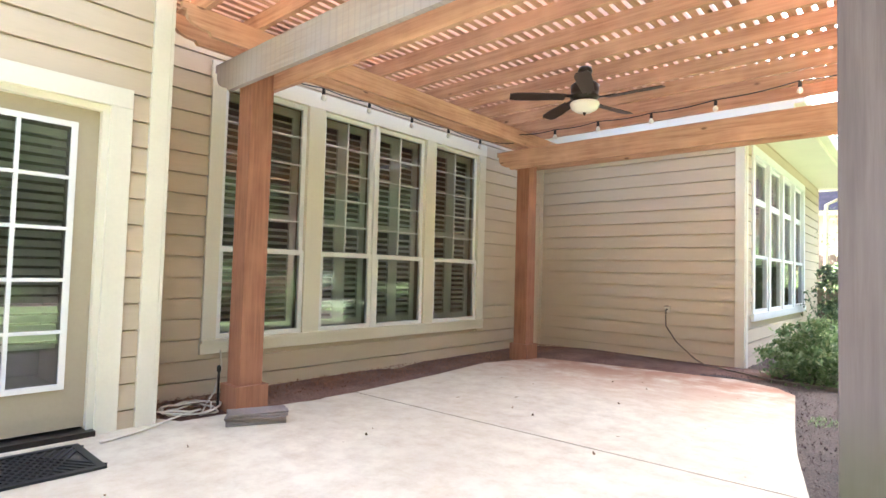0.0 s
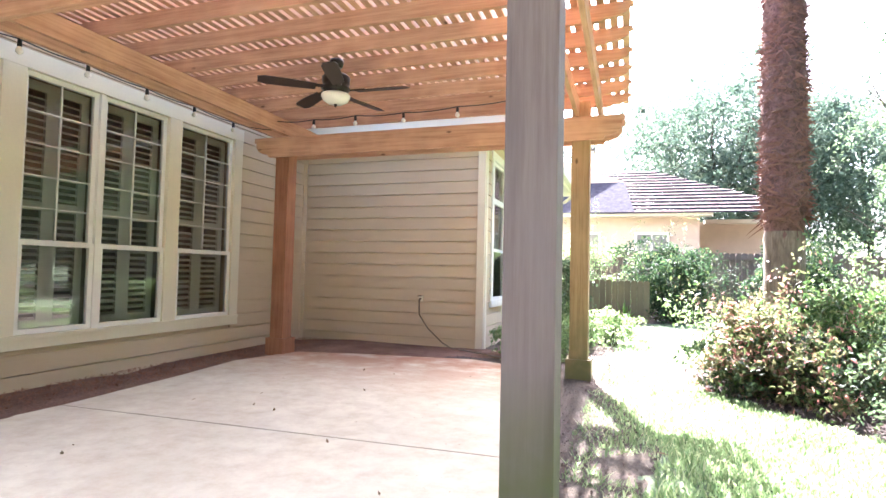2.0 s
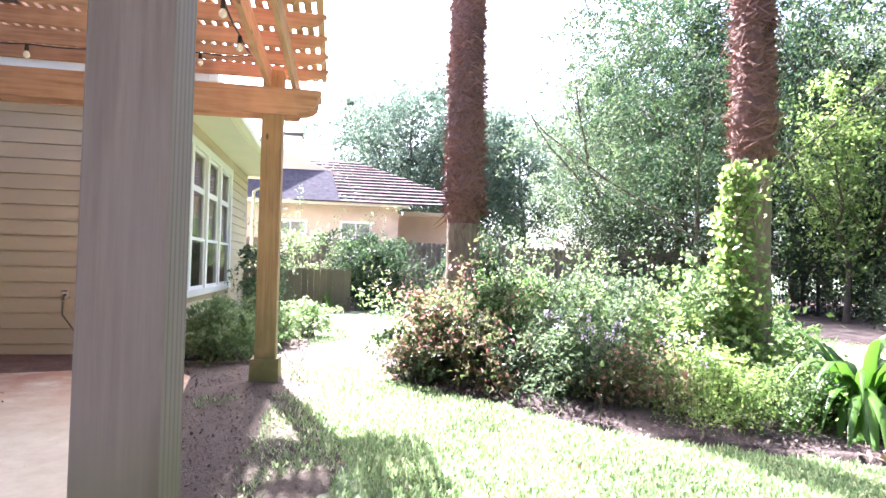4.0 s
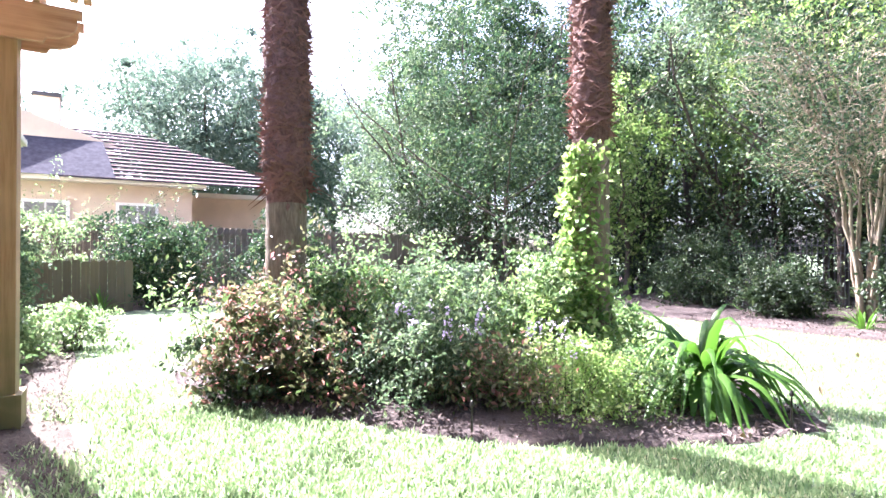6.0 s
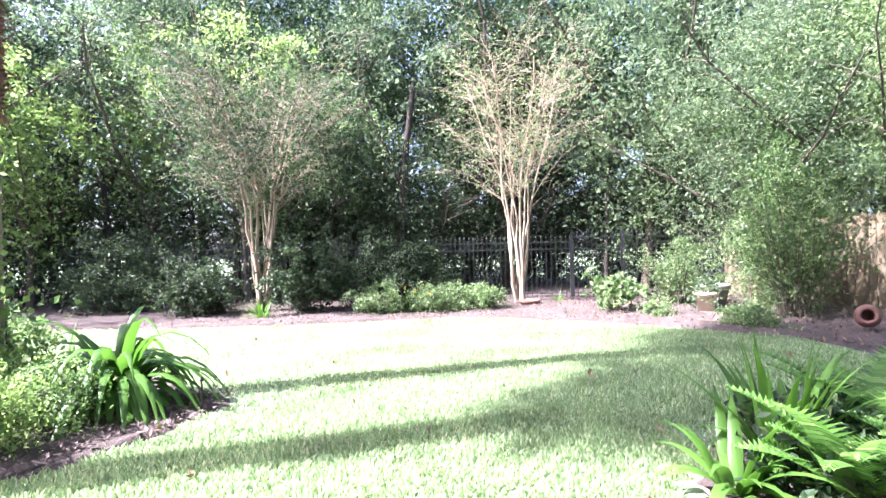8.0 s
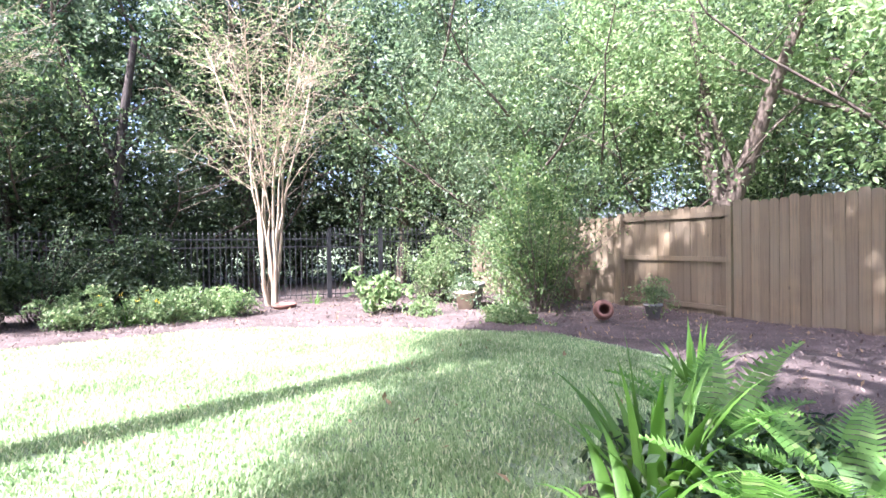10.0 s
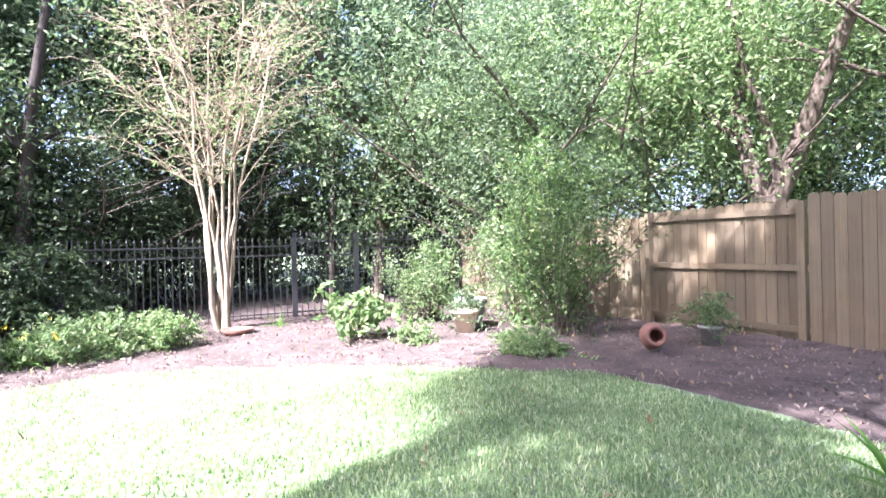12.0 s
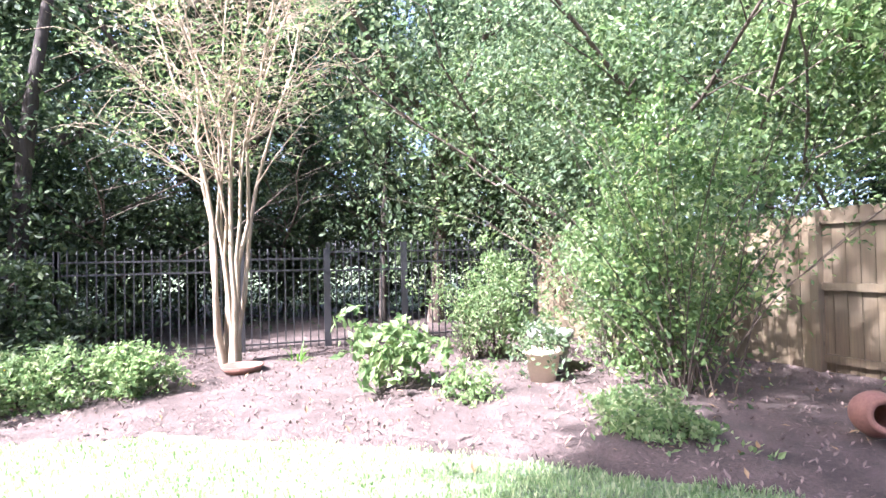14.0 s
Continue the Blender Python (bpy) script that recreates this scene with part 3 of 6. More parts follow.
def shutter(name, x, y0, y1, z0, z1, tilt=35, panels=2, pitch=0.064):
    root = empty(name, (0, 0, 0), "white louvred interior shutters behind the glass", "shutter")
    w = (y1 - y0) / panels
    for i in range(panels):
        a, b = y0 + i * w, y0 + (i + 1) * w
        bm = bmesh.new()
        box(bm, x - 0.03, x, a, a + 0.075, z0, z1)
        box(bm, x - 0.03, x, b - 0.075, b, z0, z1)
        for zz in (z0, (z0 + z1) / 2 - 0.04, z1 - 0.08):
            box(bm, x - 0.029, x - 0.001, a + 0.075, b - 0.075, zz, zz + 0.08)
        part("shutter_frame", bm, M_BLIND, root)
        z = z0 + 0.1
        bm = bmesh.new()
        box(bm, -0.028, 0.028, a + 0.077, b - 0.077, -0.005, 0.005, Matrix.Rotation(radians(tilt), 4, "Y"))
        blade = finish(bm, "louvre", M_BLIND)
        while z < z1 - 0.1:
            if abs(z - (z0 + z1) / 2) > 0.06:
                part("louvre", blade, M_BLIND, root).location = (x - 0.015, 0, z)
            z += pitch
    return root


def build_window_wall():
    x = -4.57
    lap_wall("wall_west", facing_x(x, 1.55), 6.16, -0.06, 3.7, [(0.72, 4.46, 0.44, 2.76)], "tan lap siding wall round the big window")
    w = tagged(new("window_west"), "wide cream-framed triple window with sash panes over tan siding", "", "", "structure")
    bm = bmesh.new()
    for a, b in ((2.16, 2.285), (3.165, 3.36), (4.90, 5.08), (5.97, 6.12)):
        box(bm, x - 0.06, x + 0.03, a, b, 0.42, 2.74)
    box(bm, x - 0.06, x + 0.031, 2.15, 6.13, 2.74, 2.90)
    box(bm, x - 0.06, x + 0.031, 2.15, 6.13, 0.33, 0.42)
    part("casing", bm, M_TRIM, w, bevel=0.004)
    boxpart("sill", (x - 0.05, x + 0.05, 2.16, 6.12, 0.42, 0.455), M_TRIM, w, bevel=0.004)
    bm = bmesh.new()
    box(bm, x - 0.06, x + 0.018, 4.065, 4.115, 0.455, 2.74)
    part("mullion", bm, M_WHITE, w)
    for a, b in ((2.285, 3.165), (3.36, 4.065), (4.115, 4.90), (5.08, 5.97)):
        sash(w, a, b, 0.455, 1.27, x - 0.005, 1, 1)
        sash(w, a, b, 1.23, 2.74, x - 0.03, 2, 5)
        shutter("window_shutter", x - 0.12, a + 0.02, b - 0.02, 0.47, 2.7, 25, 2)
    # room behind
    bm = bmesh.new()
    for d in ((-6.6, -6.5, 1.4, 7.7, 0, 3), (-6.5, -4.73, 1.4, 1.5, 0, 3), (-6.5, -4.73, 7.6, 7.7, 0, 3), (-6.6, -4.73, 1.4, 7.7, -0.1, 0), (-6.6, -4.73, 1.4, 7.7, 3, 3.1)):
        box(bm, *d)
    part("wall_room", bm, M_DARKROOM)["kind"] = "structure"
    boxpart("wall_corner_trim", (x, x + 0.02, 7.6, 7.69, -0.1, 3.3), M_SIDING)["kind"] = "structure"


def build_door_wall():
    x = -3.88
    lap_wall("wall_door", facing_x(x, -2.0), 3.48, -0.05, 3.9, [(1.62, 3.19, -0.2, 2.2)], "tan lap siding wall beside the glazed door")
    boxpart("corner_board", (x - 0.02, x + 0.03, 1.42, 1.53, -0.06, 3.9), M_TRIM, None, "cream painted corner board", 0.004)["kind"] = "structure"
    boxpart("corner_board_side", (x - 0.10, x + 0.028, 1.53, 1.555, -0.06, 3.9), M_TRIM, None, "cream painted corner board", 0.003)["kind"] = "structure"
    boxpart("wall_return", (-4.6, x - 0.1, 1.40, 1.55, -0.1, 3.9), M_SIDING, None, "tan siding return wall")["kind"] = "structure"
    d = tagged(new("door_patio"), "tan painted patio door with a white gridded glass light", "", "", "structure")
    for q in ((x - 0.05, x + 0.035, 1.18, 1.31, -0.06, 2.12), (x - 0.05, x + 0.035, -0.16, -0.03, -0.06, 2.12), (x - 0.05, x + 0.037, -0.16, 1.31, 2.12, 2.25)):
        boxpart("door_casing", q, M_TRIM, d, "", 0.004)
    bm = bmesh.new()
    box(bm, x - 0.15, x + 0.01, 1.14, 1.18, 0.03, 2.12)
    box(bm, x - 0.15, x + 0.01, -0.03, 0.01, 0.03, 2.12)
    box(bm, x - 0.15, x + 0.009, 0.01, 1.14, 2.08, 2.12)
    part("door_jamb", bm, M_TRIM, d)
    a, b, c, e = 0.01, 1.14, 0.05, 2.08
    g0, g1, h0, h1 = 0.15, 1.02, 0.30, 1.98
    bm = bmesh.new()
    box(bm, x - 0.09, x - 0.045, a, g0, c, e)
    box(bm, x - 0.09, x - 0.045, g1, b, c, e)
    box(bm, x - 0.09, x - 0.045, g0, g1, c, h0)
    box(bm, x - 0.09, x - 0.045, g0, g1, h1, e)
    part("door_slab", bm, M_DOOR, d)
    bm = bmesh.new()
    box(bm, x - 0.05, x - 0.03, g0, g0 + 0.035, h0, h1)
    box(bm, x - 0.05, x - 0.03, g1 - 0.035, g1, h0, h1)
    box(bm, x - 0.05, x - 0.031, g0, g1, h0, h0 + 0.035)
    box(bm, x - 0.05, x - 0.031, g0, g1, h1 - 0.035, h1)
    for i in (1, 2):
        yy = g0 + 0.035 + (g1 - g0 - 0.07) * i / 3
        box(bm, x - 0.062, x - 0.036, yy - 0.011, yy + 0.011, h0, h1)
    for i in range(1, 5):
        zz = h0 + 0.035 + (h1 - h0 - 0.07) * i / 5
        box(bm, x - 0.061, x - 0.037, g0, g1, zz - 0.011, zz + 0.011)
    part("glass_frame", bm, M_WHITE, d)
    glass_pane(d, x - 0.066, g0, g1, h0, h1)
    boxpart("threshold", (x - 0.15, x + 0.07, -0.03, 1.18, 0.0, 0.035), M_BRONZE, d, bevel=0.004)
    boxpart("riser", (x - 0.15, x + 0.035, -0.03, 1.18, -0.1, 0.0), M_CONCRETE, d)
    bl = empty("door_blind", (0, 0, 0), "white slatted blind behind the door glass", "blind")
    bm = bmesh.new()
    box(bm, -0.025, 0.025, 0.2, 0.98, -0.002, 0.002, Matrix.Rotation(radians(52), 4, "Y"))
    slat = finish(bm, "blind_slat", M_BLIND)
    z = 0.62
    while z < 1.86:
        part("blind_slat", slat, M_BLIND, bl).location = (x - 0.11, 0, z)
        z += 0.058
    boxpart("bottom_rail", (x - 0.15, x - 0.11, 0.2, 0.98, 0.55, 0.58), M_BLIND, bl)
    boxpart("head_rail", (x - 0.15, x - 0.11, 0.2, 0.98, 1.88, 1.93), M_BLIND, bl)
    bm = bmesh.new()
    for q in ((-6.4, -6.3, -2, 1.4, 0, 3), (-6.3, -4.05, -2, -1.9, 0, 3), (-6.4, -4.05, -2, 1.38, -0.1, 0), (-6.4, -4.05, -2, 1.38, 3, 3.1)):
        box(bm, *q)
    part("wall_hall", bm, M_DARKROOM)["kind"] = "structure"


def build_north_wing():
    y, x = 7.71, -1.62
    m = Matrix.Translation((-4.57, y, 0))
    lap_wall("wall_north", m, 2.87, -0.06, 3.2, (), "tan lap siding wall with a garden tap")
    boxpart("corner_board_north", (-1.71, -1.6, y - 0.03, y + 0.02, -0.08, 3.2), M_TRIM, None, "cream painted corner board", 0.004)["kind"] = "structure"
    boxpart("corner_board_wing", (-1.64, -1.59, y + 0.02, y + 0.12, -0.08, 3.2), M_TRIM, None, "cream painted corner board", 0.004)["kind"] = "structure"
    lap_wall("wall_wing", facing_x(x, y + 0.1), 6.4, -0.06, 3.2, [(0.33, 4.35, 0.62, 2.86)], "tan lap siding wall with tall windows")
    w = tagged(new("window_wing"), "row of tall white sash windows in the side wing", "", "", "structure")
    n, a0, a1 = 4, y + 0.45, y + 4.45
    bm = bmesh.new()
    step = (a1 - a0) / n
    for i in range(n + 1):
        yy = a0 + i * step
        box(bm, x - 0.06, x + 0.03, yy - 0.06, yy + 0.06, 0.66, 2.80)
    box(bm, x - 0.06, x + 0.031, a0 - 0.08, a1 + 0.08, 2.80, 2.92)
    box(bm, x - 0.06, x + 0.045, a0 - 0.08, a1 + 0.08, 0.56, 0.66)
    part("casing", bm, M_WHITE, w)
    for i in range(n):
        sash(w, a0 + i * step + 0.06, a0 + (i + 1) * step - 0.06, 0.66, 1.45, x - 0.005, 1, 1)
        sash(w, a0 + i * step + 0.06, a0 + (i + 1) * step - 0.06, 1.41, 2.2, x - 0.03, 1, 1)
        sash(w, a0 + i * step + 0.06, a0 + (i + 1) * step - 0.06, 2.2, 2.80, x - 0.03, 1, 1)
    bm = bmesh.new()
    for q in ((-4.4, -4.3, 8.0, 14, 0, 3), (-4.4, -1.8, 7.9, 8.0, 0, 3), (-4.4, -1.8, 14, 14.1, -0.1, 3.2), (-4.4, -1.8, 7.9, 14, -0.1, 0), (-4.4, -1.8, 7.9, 14, 3, 3.1)):
        box(bm, *q)
    part("wall_wing_room", bm, M_DARKROOM)["kind"] = "structure"
    # eaves and roof
    r = tagged(new("roof"), "brown shingle roof with cream soffit and gutter", "", "", "structure")
    bm = bmesh.new()
    box(bm, -4.75, -1.05, 7.32, 7.9, 3.12, 3.15)
    box(bm, -1.75, -1.05, 7.32, 14.6, 3.121, 3.151)
    part("soffit", bm, M_TRIM, r)
    bm = bmesh.new()
    box(bm, -4.75, -1.05, 7.28, 7.32, 3.08, 3.26)
    box(bm, -1.05, -1.01, 7.28, 14.6, 3.081, 3.261)
    part("fascia", bm, M_TRIM, r)
    bm = bmesh.new()
    box(bm, -1.01, -0.90, 7.26, 14.6, 3.14, 3.25)
    part("gutter", bm, M_TRIM, r, bevel=0.015)
    V = [(-0.98, 7.22, 3.26), (-0.98, 14.7, 3.26), (-4.5, 11.0, 5.0), (-4.5, 14.7, 5.0), (-9, 7.22, 3.26), (-9, 11.0, 5.0)]
    F = [(0, 1, 3, 2), (0, 2, 5, 4)]
    part("shingles", np_mesh("shingles", V, F, M_SHINGLE), M_SHINGLE, r)
    V = [(-3.35, -3, 3.86), (-3.35, 1.9, 3.86), (-9, 1.9, 6.2), (-9, -3, 6.2), (-4.1, 1.9, 3.72), (-4.1, 7.7, 3.72), (-9, 7.7, 5.8), (-9, 1.9, 5.8)]
    part("shingles", np_mesh("shingles", V, [(0, 1, 2, 3), (4, 5, 6, 7)], M_SHINGLE), M_SHINGLE, r)
    dp = tagged(part("downspout", tube("downspout", [[((-0.95, 14.4, 3.15), 0.04), ((-1.2, 14.4, 2.95), 0.04), ((-1.5, 14.4, 2.8), 0.04), ((-1.53, 14.4, 0.05), 0.04)]], M_TRIM, 8), M_TRIM), "cream metal downspout against the wing wall", "downspout")


def build_shade_block():
    """Unseen tall block behind the north wing, added to shade the patio."""
    w = boxpart("wall_shade_block", (-9.0, -2.7, 8.2, 14.0, 3.3, 10.9), M_SIDING)
    tagged(w, "tan unseen block added to shade the patio", "", "", "structure")
    r = boxpart("roof_shade_block", (-9.3, -2.6, 8.0, 14.3, 10.9, 11.1), M_SHINGLE)
    tagged(r, "brown shingle top of the added shade block", "", "", "structure")


build_shade_block()
build_window_wall()
build_door_wall()
build_north_wing()


# ---- pergola ----
POST = [(-3.86, 2.2), (-3.88, 6.155), (-0.15, 6.155), (0.0, 2.175)]
HALF = 0.095


def tailed_board(bm, a, b, axis, at, thick, z0, z1, cut=0.22):
    """A board on edge with scrolled ends; axis 'x' or 'y', at = its middle on the other axis."""
    h = z1 - z0
    prof = [(a, z1), (a, z1 - h * 0.25), (a + 0.03, z1 - h * 0.25), (a + 0.03, z1 - h * 0.40)]
    for i in range(5):
        t = i / 4 * math.pi / 2
        prof.append((a + 0.03 + (cut - 0.05) * (1 - math.cos(t)), z1 - h * 0.42 - h * 0.44 * math.sin(t)))
    prof += [(a + cut, z0)]
    left = prof
    right = [(a + b - u, z) for u, z in reversed(prof)]
    pts = left + right
    vs = []
    for s in (-0.5, 0.5):
        row = []
        for u, z in pts:
            o = at + s * thick
            row.append(bm.verts.new((u, o, z) if axis == "x" else (o, u, z)))
        vs.append(row)
    bm.faces.new(vs[0])
    bm.faces.new(list(reversed(vs[1])))
    n = len(pts)
    for k in range(n):
        bm.faces.new((vs[0][k], vs[1][k], vs[1][(k + 1) % n], vs[0][(k + 1) % n]))
    bmesh.ops.recalc_face_normals(bm, faces=bm.faces[:])


def build_pergola():
    root = tagged(new("pergola"), "cedar pergola with scrolled beam ends and slatted top over the patio", "pergola")
    for i, (x, y) in enumerate(POST):
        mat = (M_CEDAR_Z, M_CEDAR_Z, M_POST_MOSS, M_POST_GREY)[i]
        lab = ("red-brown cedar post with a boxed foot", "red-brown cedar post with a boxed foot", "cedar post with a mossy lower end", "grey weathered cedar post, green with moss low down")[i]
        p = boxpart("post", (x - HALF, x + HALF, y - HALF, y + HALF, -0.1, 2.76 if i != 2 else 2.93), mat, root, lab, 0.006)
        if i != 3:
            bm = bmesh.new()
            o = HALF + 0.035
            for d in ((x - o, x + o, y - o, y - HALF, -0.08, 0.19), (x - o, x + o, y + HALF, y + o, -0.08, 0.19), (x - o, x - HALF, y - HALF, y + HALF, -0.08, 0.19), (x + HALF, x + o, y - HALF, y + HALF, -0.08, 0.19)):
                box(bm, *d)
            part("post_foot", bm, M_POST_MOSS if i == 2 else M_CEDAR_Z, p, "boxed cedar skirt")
    t = 0.04
    for y, mats in ((2.19, (M_CEDAR_GREY, M_CEDAR_X)), (6.155, (M_CEDAR_X, M_CEDAR_X))):
        for s, mat in zip((-1, 1), mats):
            bm = bmesh.new()
            tailed_board(bm, -4.28, 0.30, "x", y + s * (HALF + t / 2 + 0.001), t, 2.50, 2.75)
            part("beam", bm, mat, root, "grey weathered outer beam" if mat is M_CEDAR_GREY else "")
    for x in (-3.87, -0.07):
        for s in (-1, 1):
            bm = bmesh.new()
            tailed_board(bm, 1.55, 6.75, "y", x + s * (HALF + t / 2 + 0.001), t, 2.752, 2.93)
            part("cross_beam", bm, M_CEDAR_Y, root)
    y = 1.72
    while y < 6.7:
        bm = bmesh.new()
        tailed_board(bm, -4.3, 0.36, "x", y, 0.04, 2.932, 3.058)
        part("rafter", bm, M_CEDAR_X, root)
        y += 0.42
    x = -4.2
    me = None
    while x < 0.34:
        if me is None:
            bm = bmesh.new()
            box(bm, -0.028, 0.028, 1.5, 6.72, 3.060, 3.098)
            me = finish(bm, "slat", M_CEDAR_Y)
        part("slat", me, M_CEDAR_Y, root).location = (x, 0, 0)
        x += 0.092


build_pergola()


def build_fan():
    """Five-bladed fan on a short rod."""
    x, y = -2.13, 4.36
    root = empty("ceiling_fan", (x, y, 2.935), "dark bronze ceiling fan with opal bowl light hung from a rafter", "ceiling fan")
    bm = bmesh.new()
    lathe(bm, [(0.0, 0.0), (0.055, 0.0), (0.065, -0.03), (0.05, -0.07), (0.015, -0.075), (0.013, -0.16), (0.0, -0.16)])
    part("canopy", bm, M_BRONZE, root, smooth=True)
    bm = bmesh.new()
    lathe(bm, [(0.0, -0.14), (0.10, -0.14), (0.125, -0.165), (0.12, -0.22), (0.115, -0.25), (0.13, -0.265), (0.09, -0.30), (0.05, -0.32), (0.0, -0.32)])
    part("motor", bm, M_BRONZE, root, smooth=True)
    bm = bmesh.new()
    lathe(bm, [(0.125, -0.315), (0.13, -0.33), (0.11, -0.37), (0.07, -0.395), (0.0, -0.40)])
    part("light_bowl", bm, M_OPAL, root, "opal glass bowl", smooth=True)
    bm = bmesh.new()
    lathe(bm, [(0.0, -0.395), (0.015, -0.4), (0.008, -0.425), (0.0, -0.43)], 10)
    part("finial", bm, M_BRONZE, root)
    for k in range(5):
        r = Matrix.Rotation(radians(2 + 72 * k), 4, "Z") @ Matrix.Rotation(radians(11), 4, "X")
        bm = bmesh.new()
        pts = [(0.18, -0.05), (0.45, -0.065), (0.60, -0.065), (0.66, -0.045), (0.66, 0.045), (0.60, 0.065), (0.45, 0.065), (0.18, 0.05)]
        lo = [bm.verts.new((u, v, -0.287)) for u, v in pts]
        hi = [bm.verts.new((u, v, -0.280)) for u, v in pts]
        bm.faces.new(lo[::-1])
        bm.faces.new(hi)
        for i in range(8):
            bm.faces.new((lo[i], lo[(i + 1) % 8], hi[(i + 1) % 8], hi[i]))
        bm.transform(r)
        bl = part("blade", bm, M_BLADE, root)
        bm = bmesh.new()
        box(bm, 0.08, 0.26, -0.018, 0.018, -0.278, -0.268, r)
        part("blade_iron", bm, M_BRONZE, bl)


build_fan()


# ---- fences ----
def eared_board(w, h, mat):
    """One upright fence board with clipped top corners."""
    prof = [(0, -0.12), (w, -0.12), (w, h - 0.035), (w * 0.8, h), (w * 0.2, h), (0, h - 0.035)]
    bm = bmesh.new()
    rows = [[bm.verts.new((x, y, z)) for x, z in prof] for y in (-0.01, 0.01)]
    bm.faces.new(rows[0])
    bm.faces.new(rows[1][::-1])
    for k in range(6):
        bm.faces.new((rows[1][k], rows[1][(k + 1) % 6], rows[0][(k + 1) % 6], rows[0][k]))
    return finish(bm, "fence_board", mat)


def plank_fence(name, a, b, height, mat, label, rails=1, board=0.14, cap=0.0, ragged=0.02, face=1):
    """Upright boards from a to b; face=+1 puts rails on the left of the line a-b."""
    a, b = Vector((*a, 0)), Vector((*b, 0))
    L = (b - a).length
    m = Matrix.Translation(a) @ Matrix.Rotation(math.atan2(b.y - a.y, b.x - a.x), 4, "Z")
    root = new(name)
    root.matrix_basis = m
    tagged(root, label, "", "", "structure")
    n = int(L / (board + 0.006))
    me = [eared_board(board, height + random.uniform(-ragged, ragged), mat) for _ in range(6)]
    for i in range(n):
        ob = new("fence_board", random.choice(me))
        ob.parent = root
        p = m @ Vector((i * (board + 0.006), 0, 0))
        ob.location = (i * (board + 0.006), random.uniform(-0.005, 0.005), ground_z(p.x, p.y))
    g = ground_z((a.x + b.x) / 2, (a.y + b.y) / 2)
    if rails:
        for zz in (0.12, height * 0.5, height - 0.18):
            boxpart("rail", (0, L, 0.012 * face, 0.052 * face, g + zz, g + zz + 0.085) if face > 0 else (0, L, -0.052, -0.012, g + zz, g + zz + 0.085), mat, root)
        k = 0.0
        while k < L + 0.1:
            boxpart("fence_post", (k - 0.045, k + 0.045, 0.014 if face > 0 else -0.11, 0.11 if face > 0 else -0.014, g - 0.1, g + height - 0.02), mat, root)
            k += 2.4
    return root


plank_fence("fence_side", (7.35, -5.98), (-4.0, -6.2), 1.86, M_FENCE, "brown plank fence with its smooth side to the garden", rails=0, face=-1)
plank_fence("fence_south", (9.85, -6.05), (7.38, -6.09), 1.83, M_FENCE, "brown plank fence with rails, sun-dappled", face=-1)
plank_fence("fence_corner", (14.3, -4.95), (9.85, -6.05), 1.78, M_FENCE, "brown plank fence running to the gate", rails=0, face=-1)
plank_fence("fence_back", (-3.0, 16.6), (13.0, 16.9), 1.85, M_FENCE_DARK, "old dark plank fence behind the shrubs", board=0.14, face=-1)
plank_fence("fence_low", (-2.2, 13.9), (0.9, 14.2), 1.0, M_FENCE, "low light brown plank fence", rails=0)


def iron_panel(name, a, b, height, label, gate=False):
    a, b = Vector((*a, 0)), Vector((*b, 0))
    L = (b - a).length
    g = ground_z(a.x, a.y)
    root = new(name)
    root.matrix_basis = Matrix.Translation((a.x, a.y, g)) @ Matrix.Rotation(math.atan2(b.y - a.y, b.x - a.x), 4, "Z")
    tagged(root, label, "", "", "structure")
    for zz in (0.12, height - 0.42 if gate else height - 0.3, height - 0.12):
        boxpart("rail", (0, L, -0.012, 0.012, zz, zz + 0.025), M_IRON, root)
    for u in (0, L):
        boxpart("iron_post", (u - 0.03, u + 0.03, -0.03, 0.03, -0.1, height + 0.05), M_IRON, root)
    bm = bmesh.new()
    box(bm, -0.008, 0.008, -0.008, 0.008, 0.05, height)
    bmesh.ops.create_cone(bm, segments=6, radius1=0.02, radius2=0.0, depth=0.07, matrix=Matrix.Translation((0, 0, height + 0.035)))
    me = finish(bm, "picket", M_IRON)
    n = int(L / 0.115)
    for i in range(1, n):
        ob = new("picket", me)
        ob.parent = root
        ob.location = (i * L / n, 0, 0)
    return root


for k in range(7):
    iron_panel("iron_fence", (14.4, 16.6 - k * 2.35), (14.4, 16.6 - (k + 1) * 2.35 + 0.02), 1.55, "black iron picket fence before the woods")
iron_panel("gate_iron", (14.35, -1.19), (14.35, -2.43), 1.65, "black iron garden gate with spear tips", True)
iron_panel("iron_fence", (14.4, 0.1), (14.35, -1.15), 1.55, "black iron picket fence beside the gate")
iron_panel("iron_fence", (14.35, -2.47), (14.3, -4.9), 1.65, "black iron picket fence beside the gate")


